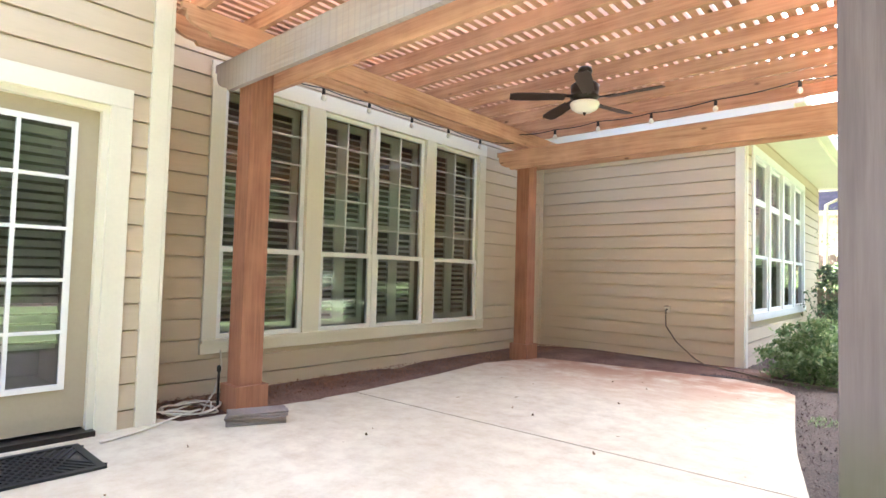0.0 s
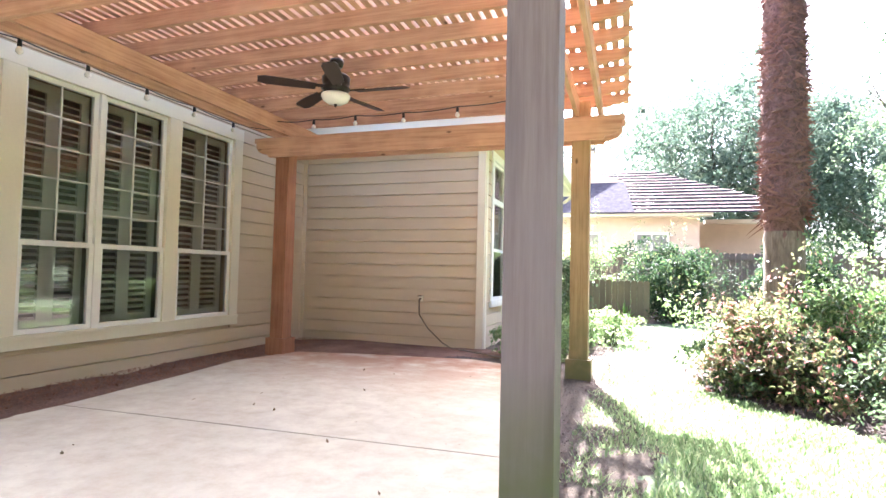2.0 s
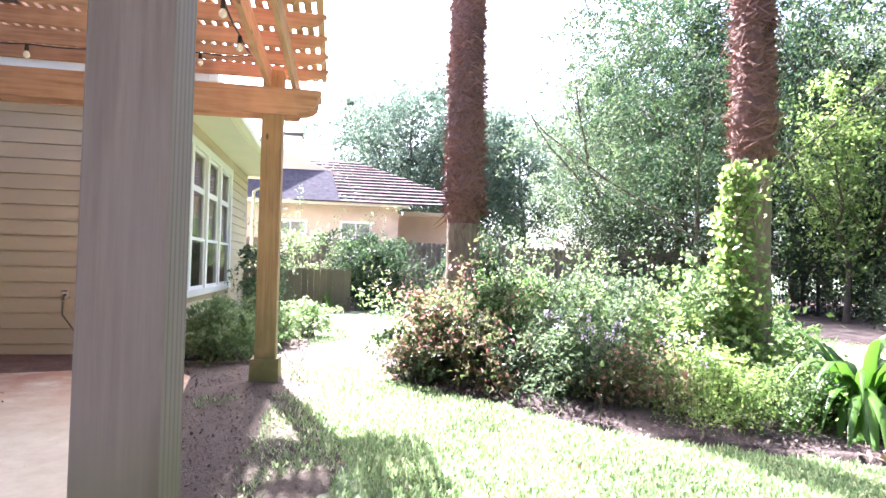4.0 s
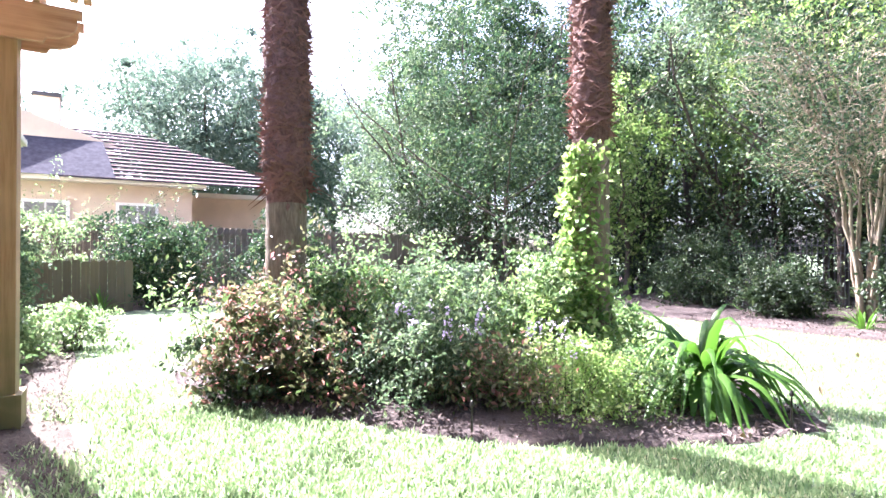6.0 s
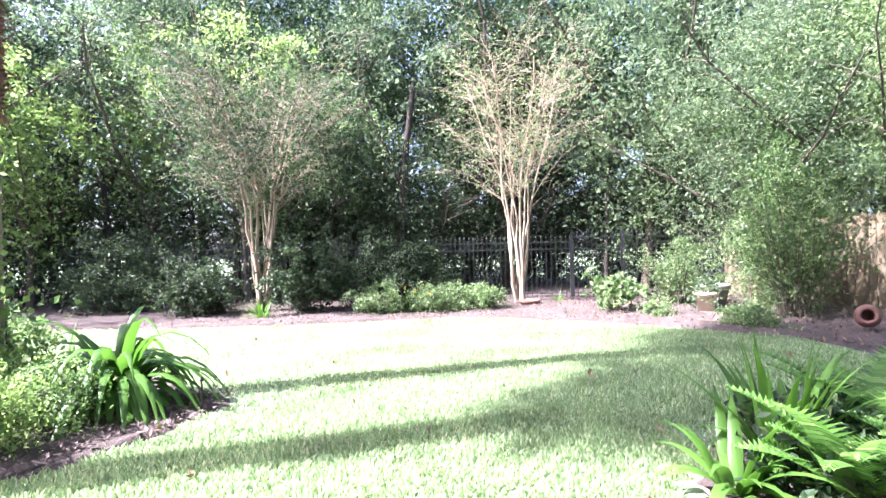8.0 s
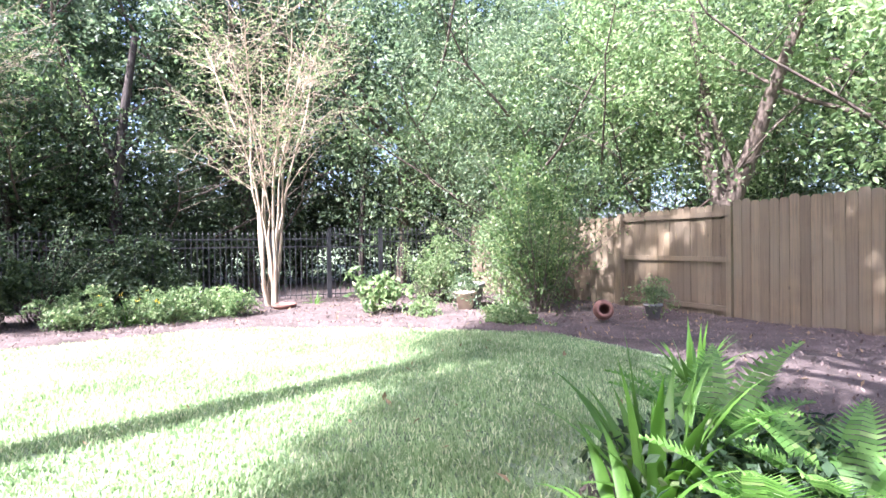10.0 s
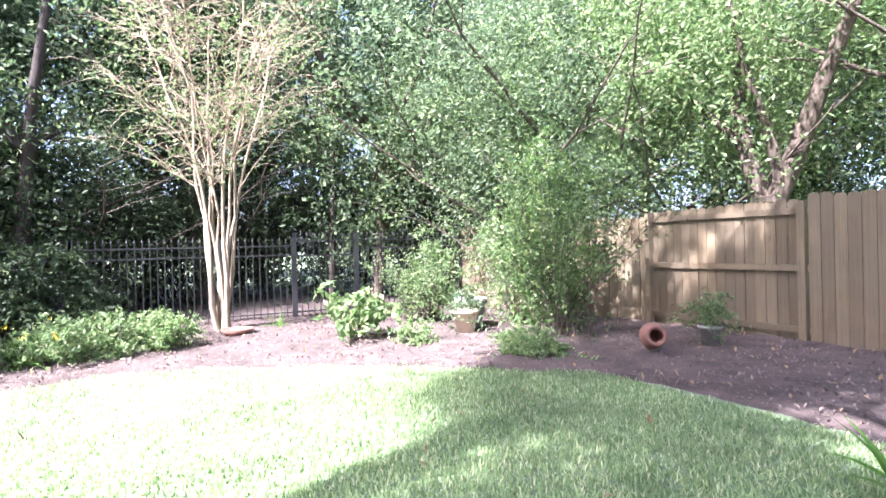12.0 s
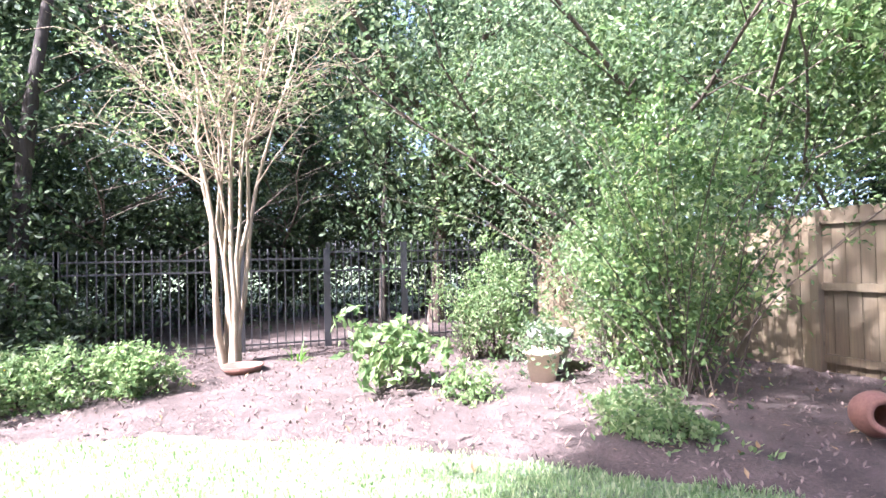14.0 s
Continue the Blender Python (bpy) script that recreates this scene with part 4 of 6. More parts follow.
# ---- neighbour's house ----
def build_neighbour():
    root = empty("neighbour_house", (0, 0, 0.35), "tan brick house with brown hipped shingle roof beyond the fence", "house")
    boxpart("wall", (-6.0, 3.0, 23.4, 30, -0.8, 3.2), M_BRICKWALL, root)
    boxpart("wall", (3.0, 6.2, 25.6, 30, -0.8, 3.1), M_BRICKWALL, root)
    bm = bmesh.new()
    box(bm, -6.4, 3.4, 22.8, 23.4, 3.1, 3.25)
    box(bm, 3.4, 6.6, 25.0, 25.6, 3.0, 3.15)
    part("fascia", bm, M_TRIM, root)
    # lower roof band with shade put into its colour, and the gable above
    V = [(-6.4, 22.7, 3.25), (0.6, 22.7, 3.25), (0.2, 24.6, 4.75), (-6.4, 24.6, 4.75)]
    part("roof", np_mesh("roof", V, [(0, 1, 2, 3)], M_SHINGLE_SHADED), M_SHINGLE_SHADED, root, "shingle lower roof, coloured as in shade")
    V = [(0.7, 24.7, 4.6), (-6.4, 24.7, 4.6), (-6.4, 24.7, 7.2), (-3.4, 24.7, 6.1)]
    part("gable", np_mesh("gable", V, [(0, 1, 2, 3)], M_BRICKWALL), M_BRICKWALL, root)
    roof = new("main_roof")
    roof.parent = root
    rows = 14
    for i in range(rows):
        f0, f1 = i / rows, (i + 1) / rows
        y0, y1 = 22.7 + 5.2 * f0, 22.7 + 5.2 * f1 + 0.1
        z0, z1 = 3.2 + 2.6 * f0, 3.2 + 2.6 * f1
        xr0, xr1 = 6.6 - 5.2 * f0, 6.6 - 5.2 * f1
        V = [(-1.2, y0, z0 + 0.06), (xr0, y0, z0 + 0.06), (xr1, y1, z1), (-1.2, y1, z1), (-1.2, y0, z0), (xr0, y0, z0)]
        part("shingle_course", np_mesh("shingle_course", V[:4], [(0, 1, 2, 3)], M_SHINGLE), M_SHINGLE, roof)
        part("shingle_edge", np_mesh("shingle_edge", [V[4], V[5], V[1], V[0]], [(0, 1, 2, 3)], M_SHINGLE_SHADED), M_SHINGLE_SHADED, roof)
    ch = boxpart("chimney", (-2.0, -1.2, 26.5, 27.2, 4.5, 6.6), M_BRICKWALL, root)
    boxpart("chimney_cap", (-2.05, -1.15, 26.45, 27.25, 6.6, 6.75), M_IRON, ch)
    for x0 in (-4.4, -2.0, 0.6):
        w = boxpart("window", (x0, x0 + 1.3, 23.3, 23.42, 1.0, 2.5), M_WHITE, root, "white-framed window")
        boxpart("pane", (x0 + 0.1, x0 + 0.62, 23.27, 23.3, 1.1, 2.4), M_GREYPOT, w)
        boxpart("pane", (x0 + 0.68, x0 + 1.2, 23.27, 23.3, 1.1, 2.4), M_GREYPOT, w)


build_neighbour()


# ---- trees ----
def limbs(rng, base, height, r0, lean, splits, spread, lift=0.75, twigs=0):
    """Paths of a forked trunk from the ground up."""
    paths, tips = [], []
    p = Vector(base)
    trunk = [(p.copy(), r0 * 1.25)]
    segs = 5
    fork = height * 0.42
    for i in range(1, segs + 1):
        p = p + Vector((lean[0] / segs + rng.normal() * 0.04, lean[1] / segs + rng.normal() * 0.04, fork / segs))
        trunk.append((p.copy(), r0 * (1 - 0.25 * i / segs)))
    paths.append(trunk)
    for k in range(splits):
        a = 2 * math.pi * k / splits + rng.random()
        q, r = p.copy() - Vector((0, 0, rng.random() * fork * 0.35)), r0 * (0.35 + 0.25 * rng.random())
        path = [(q.copy(), r)]
        for i in range(5):
            out = spread * (0.35 - 0.04 * i)
            q = q + Vector((math.cos(a) * out + rng.normal() * 0.12, math.sin(a) * out + rng.normal() * 0.12, (height - fork) * lift / 5))
            r *= 0.78
            path.append((q.copy(), r))
            if i > 0:
                for _ in range(2 + twigs):
                    b = a + rng.normal() * 1.1
                    l = spread * (0.2 + 0.25 * rng.random())
                    e = q + Vector((math.cos(b) * l, math.sin(b) * l, l * (0.2 + 0.5 * rng.random())))
                    paths.append([(q.copy(), r * 0.5), ((q + e) / 2 + Vector((0, 0, 0.05)), r * 0.35), (e, r * 0.12)])
                    tips.append(e)
        paths.append(path)
        tips.append(q)
    return paths, tips


def make_tree(seed, height, r0, crown, crown_z, n_clumps, per, leaf, mat, label, bark=None, spread=3.0, splits=5, shell=0.45, clump=0.5, lean=(0.2, 0.1), name="tree"):
    rng = np.random.default_rng(seed)
    root = empty(name, (0, 0, 0), label, "tree")
    bark = bark or M_BARK
    paths, tips = limbs(rng, (0, 0, -0.2), height * 0.85, r0, lean, splits, spread)
    part("trunk", tube("trunk", paths, bark, 7), bark, root)
    p, cc = clumps(rng, n_clumps, per, crown, clump, shell)
    p = p + np.array([lean[0], lean[1], crown_z])
    part("crown", leaves("crown", p, leaf * (0.6 + 0.8 * rng.random(len(p))), mat, rng), mat, root)
    return root


def woods():
    kinds = [
        make_tree(11, 13, 0.20, (4.0, 4.0, 5.2), 9.2, 230, 120, 0.145, M_LEAF_OAK, "tall dark-leaved tree of the woods behind the fence", clump=0.45),
        make_tree(12, 11, 0.15, (3.2, 3.2, 5.0), 6.6, 200, 120, 0.125, M_LEAF_BLUE, "tall grey-green tree of the woods behind the fence", clump=0.42),
        make_tree(13, 8, 0.10, (2.6, 2.6, 3.4), 4.2, 170, 110, 0.115, M_LEAF_LIGHT, "light green young tree behind the fence", clump=0.38),
        make_tree(14, 5, 0.06, (2.3, 2.3, 2.2), 2.3, 150, 100, 0.10, M_LEAF_SHADED, "undergrowth tree behind the fence, leaves darkened as shade", clump=0.35),
    ]
    spots = [
        (0, 17.5, 14.5), (1, 16.2, 10.6), (3, 16.4, 12.6), (0, 18.6, 8.2), (2, 16.6, 6.6), (1, 18.2, 3.6), (0, 19.0, 0.2),
        (1, 16.8, -3.8), (2, 15.4, -5.4), (0, 18.8, -7.2), (1, 14.0, -8.0), (2, 12.4, -7.6), 
        (0, 13.6, 19.6), (1, 10.6, 20.2), (2, 12.4, 17.8), (0, 14.6, 22.4), (3, 10.4, 18.6), (1, 23.0, 6.0), (0, 24.0, -2.0), (0, 23.5, 13.0),
        (1, 22.0, -9.0), (0, 16.0, -12.5), (1, 11.5, -12.0), (0, 7.5, -12.5), (2, 5.2, -9.4), (1, 3.0, -12.0), (0, 19.0, 20.0), (3, 15.6, 16.0),
        (3, 18.2, 6.0), (3, 18.6, 11.0), (3, 16.0, -6.6), (2, 20.0, -4.6),
        (2, 8.4, -13.4), (3, 11.2, -12.0), (3, 6.4, -12.2), (2, 4.6, -13.0),
        (0, 21.5, 1.5), (0, 21.5, 9.8), (1, 20.5, 14.0), (3, 20.5, -1.8), (3, 21.8, 0.8), (3, 18.2, -5.4), (3, 22.5, 5.5), (3, 17.6, 2.2), (3, 16.6, 4.8), (3, 16.8, 7.6), (3, 19.2, -3.2), (3, 19.6, -0.8), (3, 15.9, 14.2), (3, 20.5, 3.0), (3, 20.5, 8.0),
    ]
    used = set()
    for i, (k, x, y) in enumerate(spots):
        if k not in used:
            used.add(k)
            t = kinds[k]
            t.matrix_basis = pose(x, y, ground_z(x, y), 0, 0, 40 * i)
        else:
            t = copy_thing(kinds[k], pose(x, y, ground_z(x, y), 0, 0, 77 * i))
            s = 0.9 + 0.25 * ((i * 37) % 10) / 10
            t.scale = (s, s, s)
        t["group"] = "trees of the woods"
    far = make_tree(15, 15, 0.25, (6.0, 6.0, 6.0), 8.8, 330, 110, 0.25, M_LEAF_HAZY, "tall tree far behind the neighbouring house", clump=0.8)
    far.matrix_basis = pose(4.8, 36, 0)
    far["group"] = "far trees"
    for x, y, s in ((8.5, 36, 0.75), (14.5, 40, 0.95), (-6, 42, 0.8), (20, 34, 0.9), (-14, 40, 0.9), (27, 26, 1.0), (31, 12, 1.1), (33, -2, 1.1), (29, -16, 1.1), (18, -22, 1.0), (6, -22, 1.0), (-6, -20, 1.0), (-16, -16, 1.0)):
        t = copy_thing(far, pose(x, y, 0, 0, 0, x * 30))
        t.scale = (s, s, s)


woods()


def palm(name, x, y, r, seed, fibre_from, label, lean=(0.0, 0.0)):
    rng = np.random.default_rng(seed)
    z0 = ground_z(x, y)
    root = empty(name, (x, y, z0), label, "palm tree")
    H = 10.5
    path = []
    for i in range(25):
        z = i / 24 * fibre_from
        path.append(((lean[0] * z, lean[1] * z, z - 0.1), r * (1.12 - 0.14 * min(1, z / 0.5)) * (1 + 0.02 * math.sin(i * 1.7))))
    part("lower_trunk", tube("lower_trunk", [path], M_PALM_LOW, 20), M_PALM_LOW, root, "bare grey-brown lower trunk")
    V, F, sides = [], [], 28
    rows = 200
    for j in range(rows + 1):
        z = fibre_from - 0.18 + (H - fibre_from) * j / rows
        rr = r * (0.9 + 0.22 * min(1, j / 11)) - 0.008 * z + 0.014 * ((z * 7.3) % 1.0)
        for k in range(sides):
            a = 2 * math.pi * k / sides
            d = 0.035 * noise.noise(Vector((math.cos(a) * 3, math.sin(a) * 3, z * 3 + seed))) + 0.03 * noise.noise(Vector((math.cos(a) * 7, math.sin(a) * 7, z * 9 + seed)))
            V.append(((rr + d) * math.cos(a) + lean[0] * z, (rr + d) * math.sin(a) + lean[1] * z, z))
    for j in range(rows):
        for k in range(sides):
            k2 = (k + 1) % sides
            F.append((j * sides + k, j * sides + k2, (j + 1) * sides + k2, (j + 1) * sides + k))
    part("fibre_trunk", np_mesh("fibre_trunk", V, F, M_PALM, True), M_PALM, root, "shaggy red-brown fibrous upper trunk")
    n = 7500
    a = rng.random(n) * 2 * math.pi
    z = fibre_from + rng.random(n) * (H - fibre_from)
    c = np.stack([np.cos(a) * (r * 1.12 - 0.008 * z) + lean[0] * z, np.sin(a) * (r * 1.12 - 0.008 * z) + lean[1] * z, z], axis=1)
    out = np.stack([np.cos(a), np.sin(a), rng.normal(size=n) * 0.9 - 0.3], axis=1)
    tang = np.stack([-np.sin(a), np.cos(a), rng.normal(size=n) * 0.5], axis=1) * rng.choice([-1, 1], size=(n, 1))
    l = 0.04 + 0.06 * rng.random((n, 1)) + 0.12 * rng.random((n, 1)) ** 4
    e = c + tang * l + out * l * 0.45
    w = np.array([0, 0, 0.009])
    V = np.stack([c - w, e, e + w * 0.3, c + w * 2], axis=1).reshape(-1, 3)
    tagged(part("fibre", np_mesh("fibre", V, np.arange(4 * n).reshape(n, 4), M_FIBRE), M_FIBRE, root), kind="stuff")
    # unseen leaf cloud, added to close the bright hole in the crown shadow
    q, _ = clumps(rng, 46, 26, (1.25, 1.25, 0.8), 0.22, 0.1)
    part("dead_fronds", leaves("dead_fronds", q + np.array([lean[0] * H, lean[1] * H, H]), 0.3 + 0.2 * rng.random(len(q)), M_LEAF_DRY, rng, 0.25), M_LEAF_DRY, root, "unseen leaves added to fill the crown shadow")
    V, F = [], []
    for k in range(56):
        az, el = 2 * math.pi * k * 0.382, radians(-35 + 95 * rng.random())
        d = Vector((math.cos(az) * math.cos(el), math.sin(az) * math.cos(el), math.sin(el)))
        side = d.cross(Vector((0, 0, 1))).normalized()
        upv = side.cross(d)
        tip = Vector((lean[0] * H, lean[1] * H, H)) + d * 0.9
        for s in range(22):
            t = radians(-120 + 240 * s / 21)
            u = (d * math.cos(t) + side * math.sin(t))
            wv = u.cross(upv).normalized() * 0.022
            end = tip + u * (0.75 + 0.1 * rng.random()) - Vector((0, 0, 0.18))
            b = len(V)
            V += [tip, tip + u * 0.4 + wv, end, tip + u * 0.4 - wv]
            F.append((b, b + 1, b + 2, b + 3))
    part("crown", np_mesh("crown", V, F, M_LEAF_OAK), M_LEAF_OAK, root, "fan leaves")
    return root


PALM1, PALM2 = (1.95, 7.0), (4.45, 5.35)
palm("palm_tree", *PALM1, 0.205, 3, 1.75, "tall palm with shaggy brown fibre above a bare base", (0.018, 0.062))
palm("palm_tree", *PALM2, 0.175, 5, 2.35, "tall palm with a vine climbing its lower trunk", (0.045, 0.043))


def vine():
    rng = np.random.default_rng(21)
    n = 4200
    z = 2.25 * rng.random(n) ** 2.0
    a = rng.normal(size=n) * 0.75 + radians(178) + 0.3 * np.sin(z * 3.3)
    wave = 0.9 * np.sin(z * 11 + a * 3) * np.sin(z * 4.1 + 1)
    r = 0.18 + 0.07 * rng.random(n) + (0.03 + 0.75 * (1 - z / 2.3) ** 2.2) * rng.random(n) ** 1.6 * (1 + wave)
    c = np.stack([PALM2[0] + r * np.cos(a), PALM2[1] + r * np.sin(a), z - 0.1], axis=1)
    root = empty("climbing_vine", (*PALM2, 0), "bright green vine climbing the palm trunk", "vine")
    o = leaves("vine_leaves", c - np.array([*PALM2, 0]), 0.045 + 0.045 * rng.random(n), M_LEAF_YELLOW, rng, 0.75)
    part("foliage", o, M_LEAF_YELLOW, root)
    st = [[((0.2 * math.cos(t * 0.9 + q), 0.2 * math.sin(t * 0.9 + q), t * 0.26 - 0.1), 0.008) for t in range(9)] for q in (3.2, 3.9)]
    part("stem", tube("vine_stem", st, M_BARK, 5), M_BARK, root)


vine()


def crape(name, x, y, seed, h, stems, leaf_n, label, spread=1.0, leaf=None, twigs=3, jitter=0.1):
    """Stems rise close together, part above knee height and end in a wide twiggy fan."""
    rng = np.random.default_rng(seed)
    root = empty(name, (x, y, ground_z(x, y)), label, "crape myrtle")
    fine, tips = [], []
    for k in range(stems):
        a = 2 * math.pi * k / stems + rng.normal() * 0.3
        p, r = Vector((0.09 * math.cos(a), 0.09 * math.sin(a), -0.1)), 0.030 + 0.022 * rng.random()
        path = [(p.copy(), r * 1.3)]
        reach = spread * (0.55 + 0.75 * rng.random())
        for i in range(11):
            out = (0.0, 0.012, 0.025, 0.02, 0.04, 0.06, 0.08, 0.10, 0.12, 0.13, 0.13)[i] * reach
            p = p + Vector((math.cos(a) * out + rng.normal() * 0.045, math.sin(a) * out + rng.normal() * 0.045, h * 0.078))
            r *= 0.90
            path.append((p.copy(), r))
        stem = part("stem", tube("stem", [path], M_CRAPE, 8), M_CRAPE, root, "smooth tan forking stem")
        for b in range(9):
            at = 5 + int(6 * rng.random())
            q, rr = path[at][0].copy(), path[at][1] * 0.5
            az = a + rng.normal() * 1.2
            sub = [(q.copy(), rr)]
            rise = 0.10 + 0.30 * rng.random()
            for i in range(5):
                o = 0.12 + 0.16 * rng.random()
                q = q + Vector((math.cos(az) * o * spread * 0.8 + rng.normal() * 0.04, math.sin(az) * o * spread * 0.8 + rng.normal() * 0.04, rise + rng.normal() * 0.04))
                rise *= 0.93
                rr = max(rr * 0.74, 0.004)
                sub.append((q.copy(), rr))
                for _ in range(twigs):
                    az2 = az + rng.normal() * 1.3
                    l = 0.2 + 0.6 * rng.random()
                    e = q + Vector((math.cos(az2) * l, math.sin(az2) * l, l * (-0.25 + 0.95 * rng.random())))
                    mid = (q + e) / 2 + Vector((0, 0, 0.07))
                    fine.append([(q.copy(), max(rr * 0.55, 0.004)), (mid, 0.004), (e, 0.002)])
                    tips += [e, (mid + e) / 2]
            part("branch", tube("branch", [sub], M_CRAPE, 6), M_CRAPE, stem)
            tips.append(q)
    tagged(part("twig", tube("twig", fine, M_CRAPE, 4), M_CRAPE, root), "thin pale twigs", "", "", "stuff")
    T = np.array([tuple(t) for t in tips])
    pick = rng.integers(0, len(T), leaf_n)
    c = T[pick] + rng.normal(size=(leaf_n, 3)) * jitter
    leaf = leaf or M_LEAF_DRY
    part("foliage", leaves("foliage", c, 0.045 + 0.055 * rng.random(leaf_n), leaf, rng), leaf, root)
    return root


crape("crape_myrtle", 13.4, 0.23, 31, 6.6, 9, 4200, "nearly bare crape myrtle with smooth tan stems", 1.5, M_LEAF_SPARSE, 3)
crape("crape_myrtle", 12.1, 6.0, 33, 6.0, 11, 15000, "leafy many-stemmed crape myrtle before the iron fence", 1.5, M_LEAF_OAK, 3, 0.17)


def big_oak():
    """The near trunk by the ferns; its high unseen canopy is spread to shade lawn and fence."""
    x, y, r = 1.86, -0.41, 0.41
    rng = np.random.default_rng(41)
    root = empty("shade_tree", (x, y, ground_z(x, y)), "big shade tree with rough grey-brown plated bark", "tree")
    V, F, sides, rows = [], [], 64, 90
    for j in range(rows + 1):
        z = 4.5 * j / rows - 0.1
        flare = 1 + 0.35 * math.exp(-max(z, 0) / 0.25)
        for k in range(sides):
            a = 2 * math.pi * k / sides
            q = Vector((math.cos(a) * 5, math.sin(a) * 5, z * 0.7))
            d = 0.018 * abs(noise.noise(q * 2.0)) + 0.012 * noise.noise(q * 4.0) + 0.03 * noise.noise(q * 0.4)
            V.append(((r * flare + d) * math.cos(a), (r * flare + d) * math.sin(a), z))
    for j in range(rows):
        for k in range(sides):
            k2 = (k + 1) % sides
            F.append((j * sides + k, j * sides + k2, (j + 1) * sides + k2, (j + 1) * sides + k))
    part("trunk", np_mesh("trunk", V, F, M_BIGBARK, True), M_BIGBARK, root)
    paths = []
    for k in range(6):
        a = k * 1.05
        paths.append([((0.15 * math.cos(a), 0.15 * math.sin(a), 3.9), 0.2), ((1.0 * math.cos(a), 1.0 * math.sin(a), 5.4), 0.13), ((2.4 * math.cos(a), 2.4 * math.sin(a), 7.0), 0.07), ((3.4 * math.cos(a) + 1.5, 2.4 * math.sin(a), 7.6), 0.02)])
    part("limb", tube("limb", paths, M_BARK, 9), M_BARK, root)
    p, _ = clumps(rng, 300, 70, (3.3, 3.2, 1.6), 0.36, 0.2)
    part("crown", leaves("crown", p + np.array([2.87, 0.2, 7.6]), 0.13 + 0.08 * rng.random(len(p)), M_LEAF_OAK, rng), M_LEAF_OAK, root)
    # unseen leaf lumps, added where their shadows reach trunk, lawn and fence
    for off, rad, k in (((3.87, 2.4, 7.2), (1.8, 1.5, 1.0), 130), ((2.17, 4.6, 7.4), (1.6, 1.5, 0.5), 60), ((0.07, 2.1, 5.1), (1.3, 1.0, 0.8), 90), ((5.27, -0.35, 7.0), (1.9, 1.8, 0.7), 58)):
        p, _ = clumps(rng, k, 60, rad, 0.27, 0.2)
        part("crown", leaves("crown", p + np.array(off), 0.12 + 0.08 * rng.random(len(p)), M_LEAF_OAK, rng), M_LEAF_OAK, root)
        tagged(part("limb", tube("limb", [[((0, 0, 3.8), 0.12), ((off[0] * 0.5, off[1] * 0.5, 5.0), 0.08), (off, 0.03)]], M_BARK, 8), M_BARK, root))


big_oak()


def fence_oak():
    rng = np.random.default_rng(43)
    root = empty("oak_tree", (9.0, -7.9, -0.2), "forked oak with brown bark standing behind the plank fence", "tree")
    paths = [[((0, 0, -0.1), 0.30), ((0.02, 0, 1.4), 0.27), ((0.0, 0, 2.1), 0.27)],
             [((0.05, 0, 1.9), 0.17), ((0.25, 0.1, 2.7), 0.15), ((0.45, 0.1, 3.6), 0.13), ((0.35, 0.1, 4.6), 0.10), ((0.6, 0.2, 6.0), 0.05)],
             [((-0.05, 0, 1.9), 0.18), ((-0.4, -0.1, 2.8), 0.16), ((-0.8, -0.1, 3.8), 0.13), ((-1.3, -0.1, 4.9), 0.09), ((-2.0, 0, 6.2), 0.04)],
             [((-0.2, 0, 2.3), 0.10), ((-0.2, 0.3, 3.1), 0.08), ((0.0, 0.6, 4.2), 0.05), ((0.0, 1.0, 5.5), 0.02)],
             [((0.3, 0.1, 2.9), 0.08), ((0.9, 0.5, 3.8), 0.06), ((1.8, 0.9, 4.7), 0.04), ((2.8, 1.2, 5.2), 0.015)]]
    part("trunk", tube("trunk", paths, M_BARK, 12), M_BARK, root)
    p, _ = clumps(rng, 170, 130, (4.2, 3.0, 2.2), 0.42, 0.3)
    part("crown", leaves("crown", p + np.array([0.2, 0.3, 6.1]), 0.07 + 0.06 * rng.random(len(p)), M_LEAF_LIGHT, rng), M_LEAF_LIGHT, root)


fence_oak()


# ---- shrubs ----
def shrub(name, x, y, radii, n_clumps, per, leaf, mat, label, seed, z=None, clump=0.12, shell=0.35, aspect=0.5, stems=8, category="shrub", up=0.4):
    rng = np.random.default_rng(seed)
    root = empty(name, (x, y, ground_z(x, y)), label, category)
    zc = radii[2] * 0.95 if z is None else z
    p, cc = clumps(rng, n_clumps, per, radii, clump, shell)
    p = p + np.array([0, 0, zc])
    p = p[p[:, 2] > 0.02]
    part("foliage", leaves("foliage", p, leaf * (0.6 + 0.8 * rng.random(len(p))), mat, rng, aspect, up), mat, root)
    st = []
    for k in range(stems):
        t = cc[rng.integers(0, len(cc))] * 0.8 + np.array([0, 0, zc])
        st.append([((rng.normal() * 0.04, rng.normal() * 0.04, -0.03), 0.012), ((t[0] * 0.4, t[1] * 0.4, max(t[2], 0.1) * 0.55), 0.009), ((t[0], t[1], max(t[2], 0.1)), 0.004)])
    part("stem", tube("stem", st, M_BARK, 5), M_BARK, root)
    return root


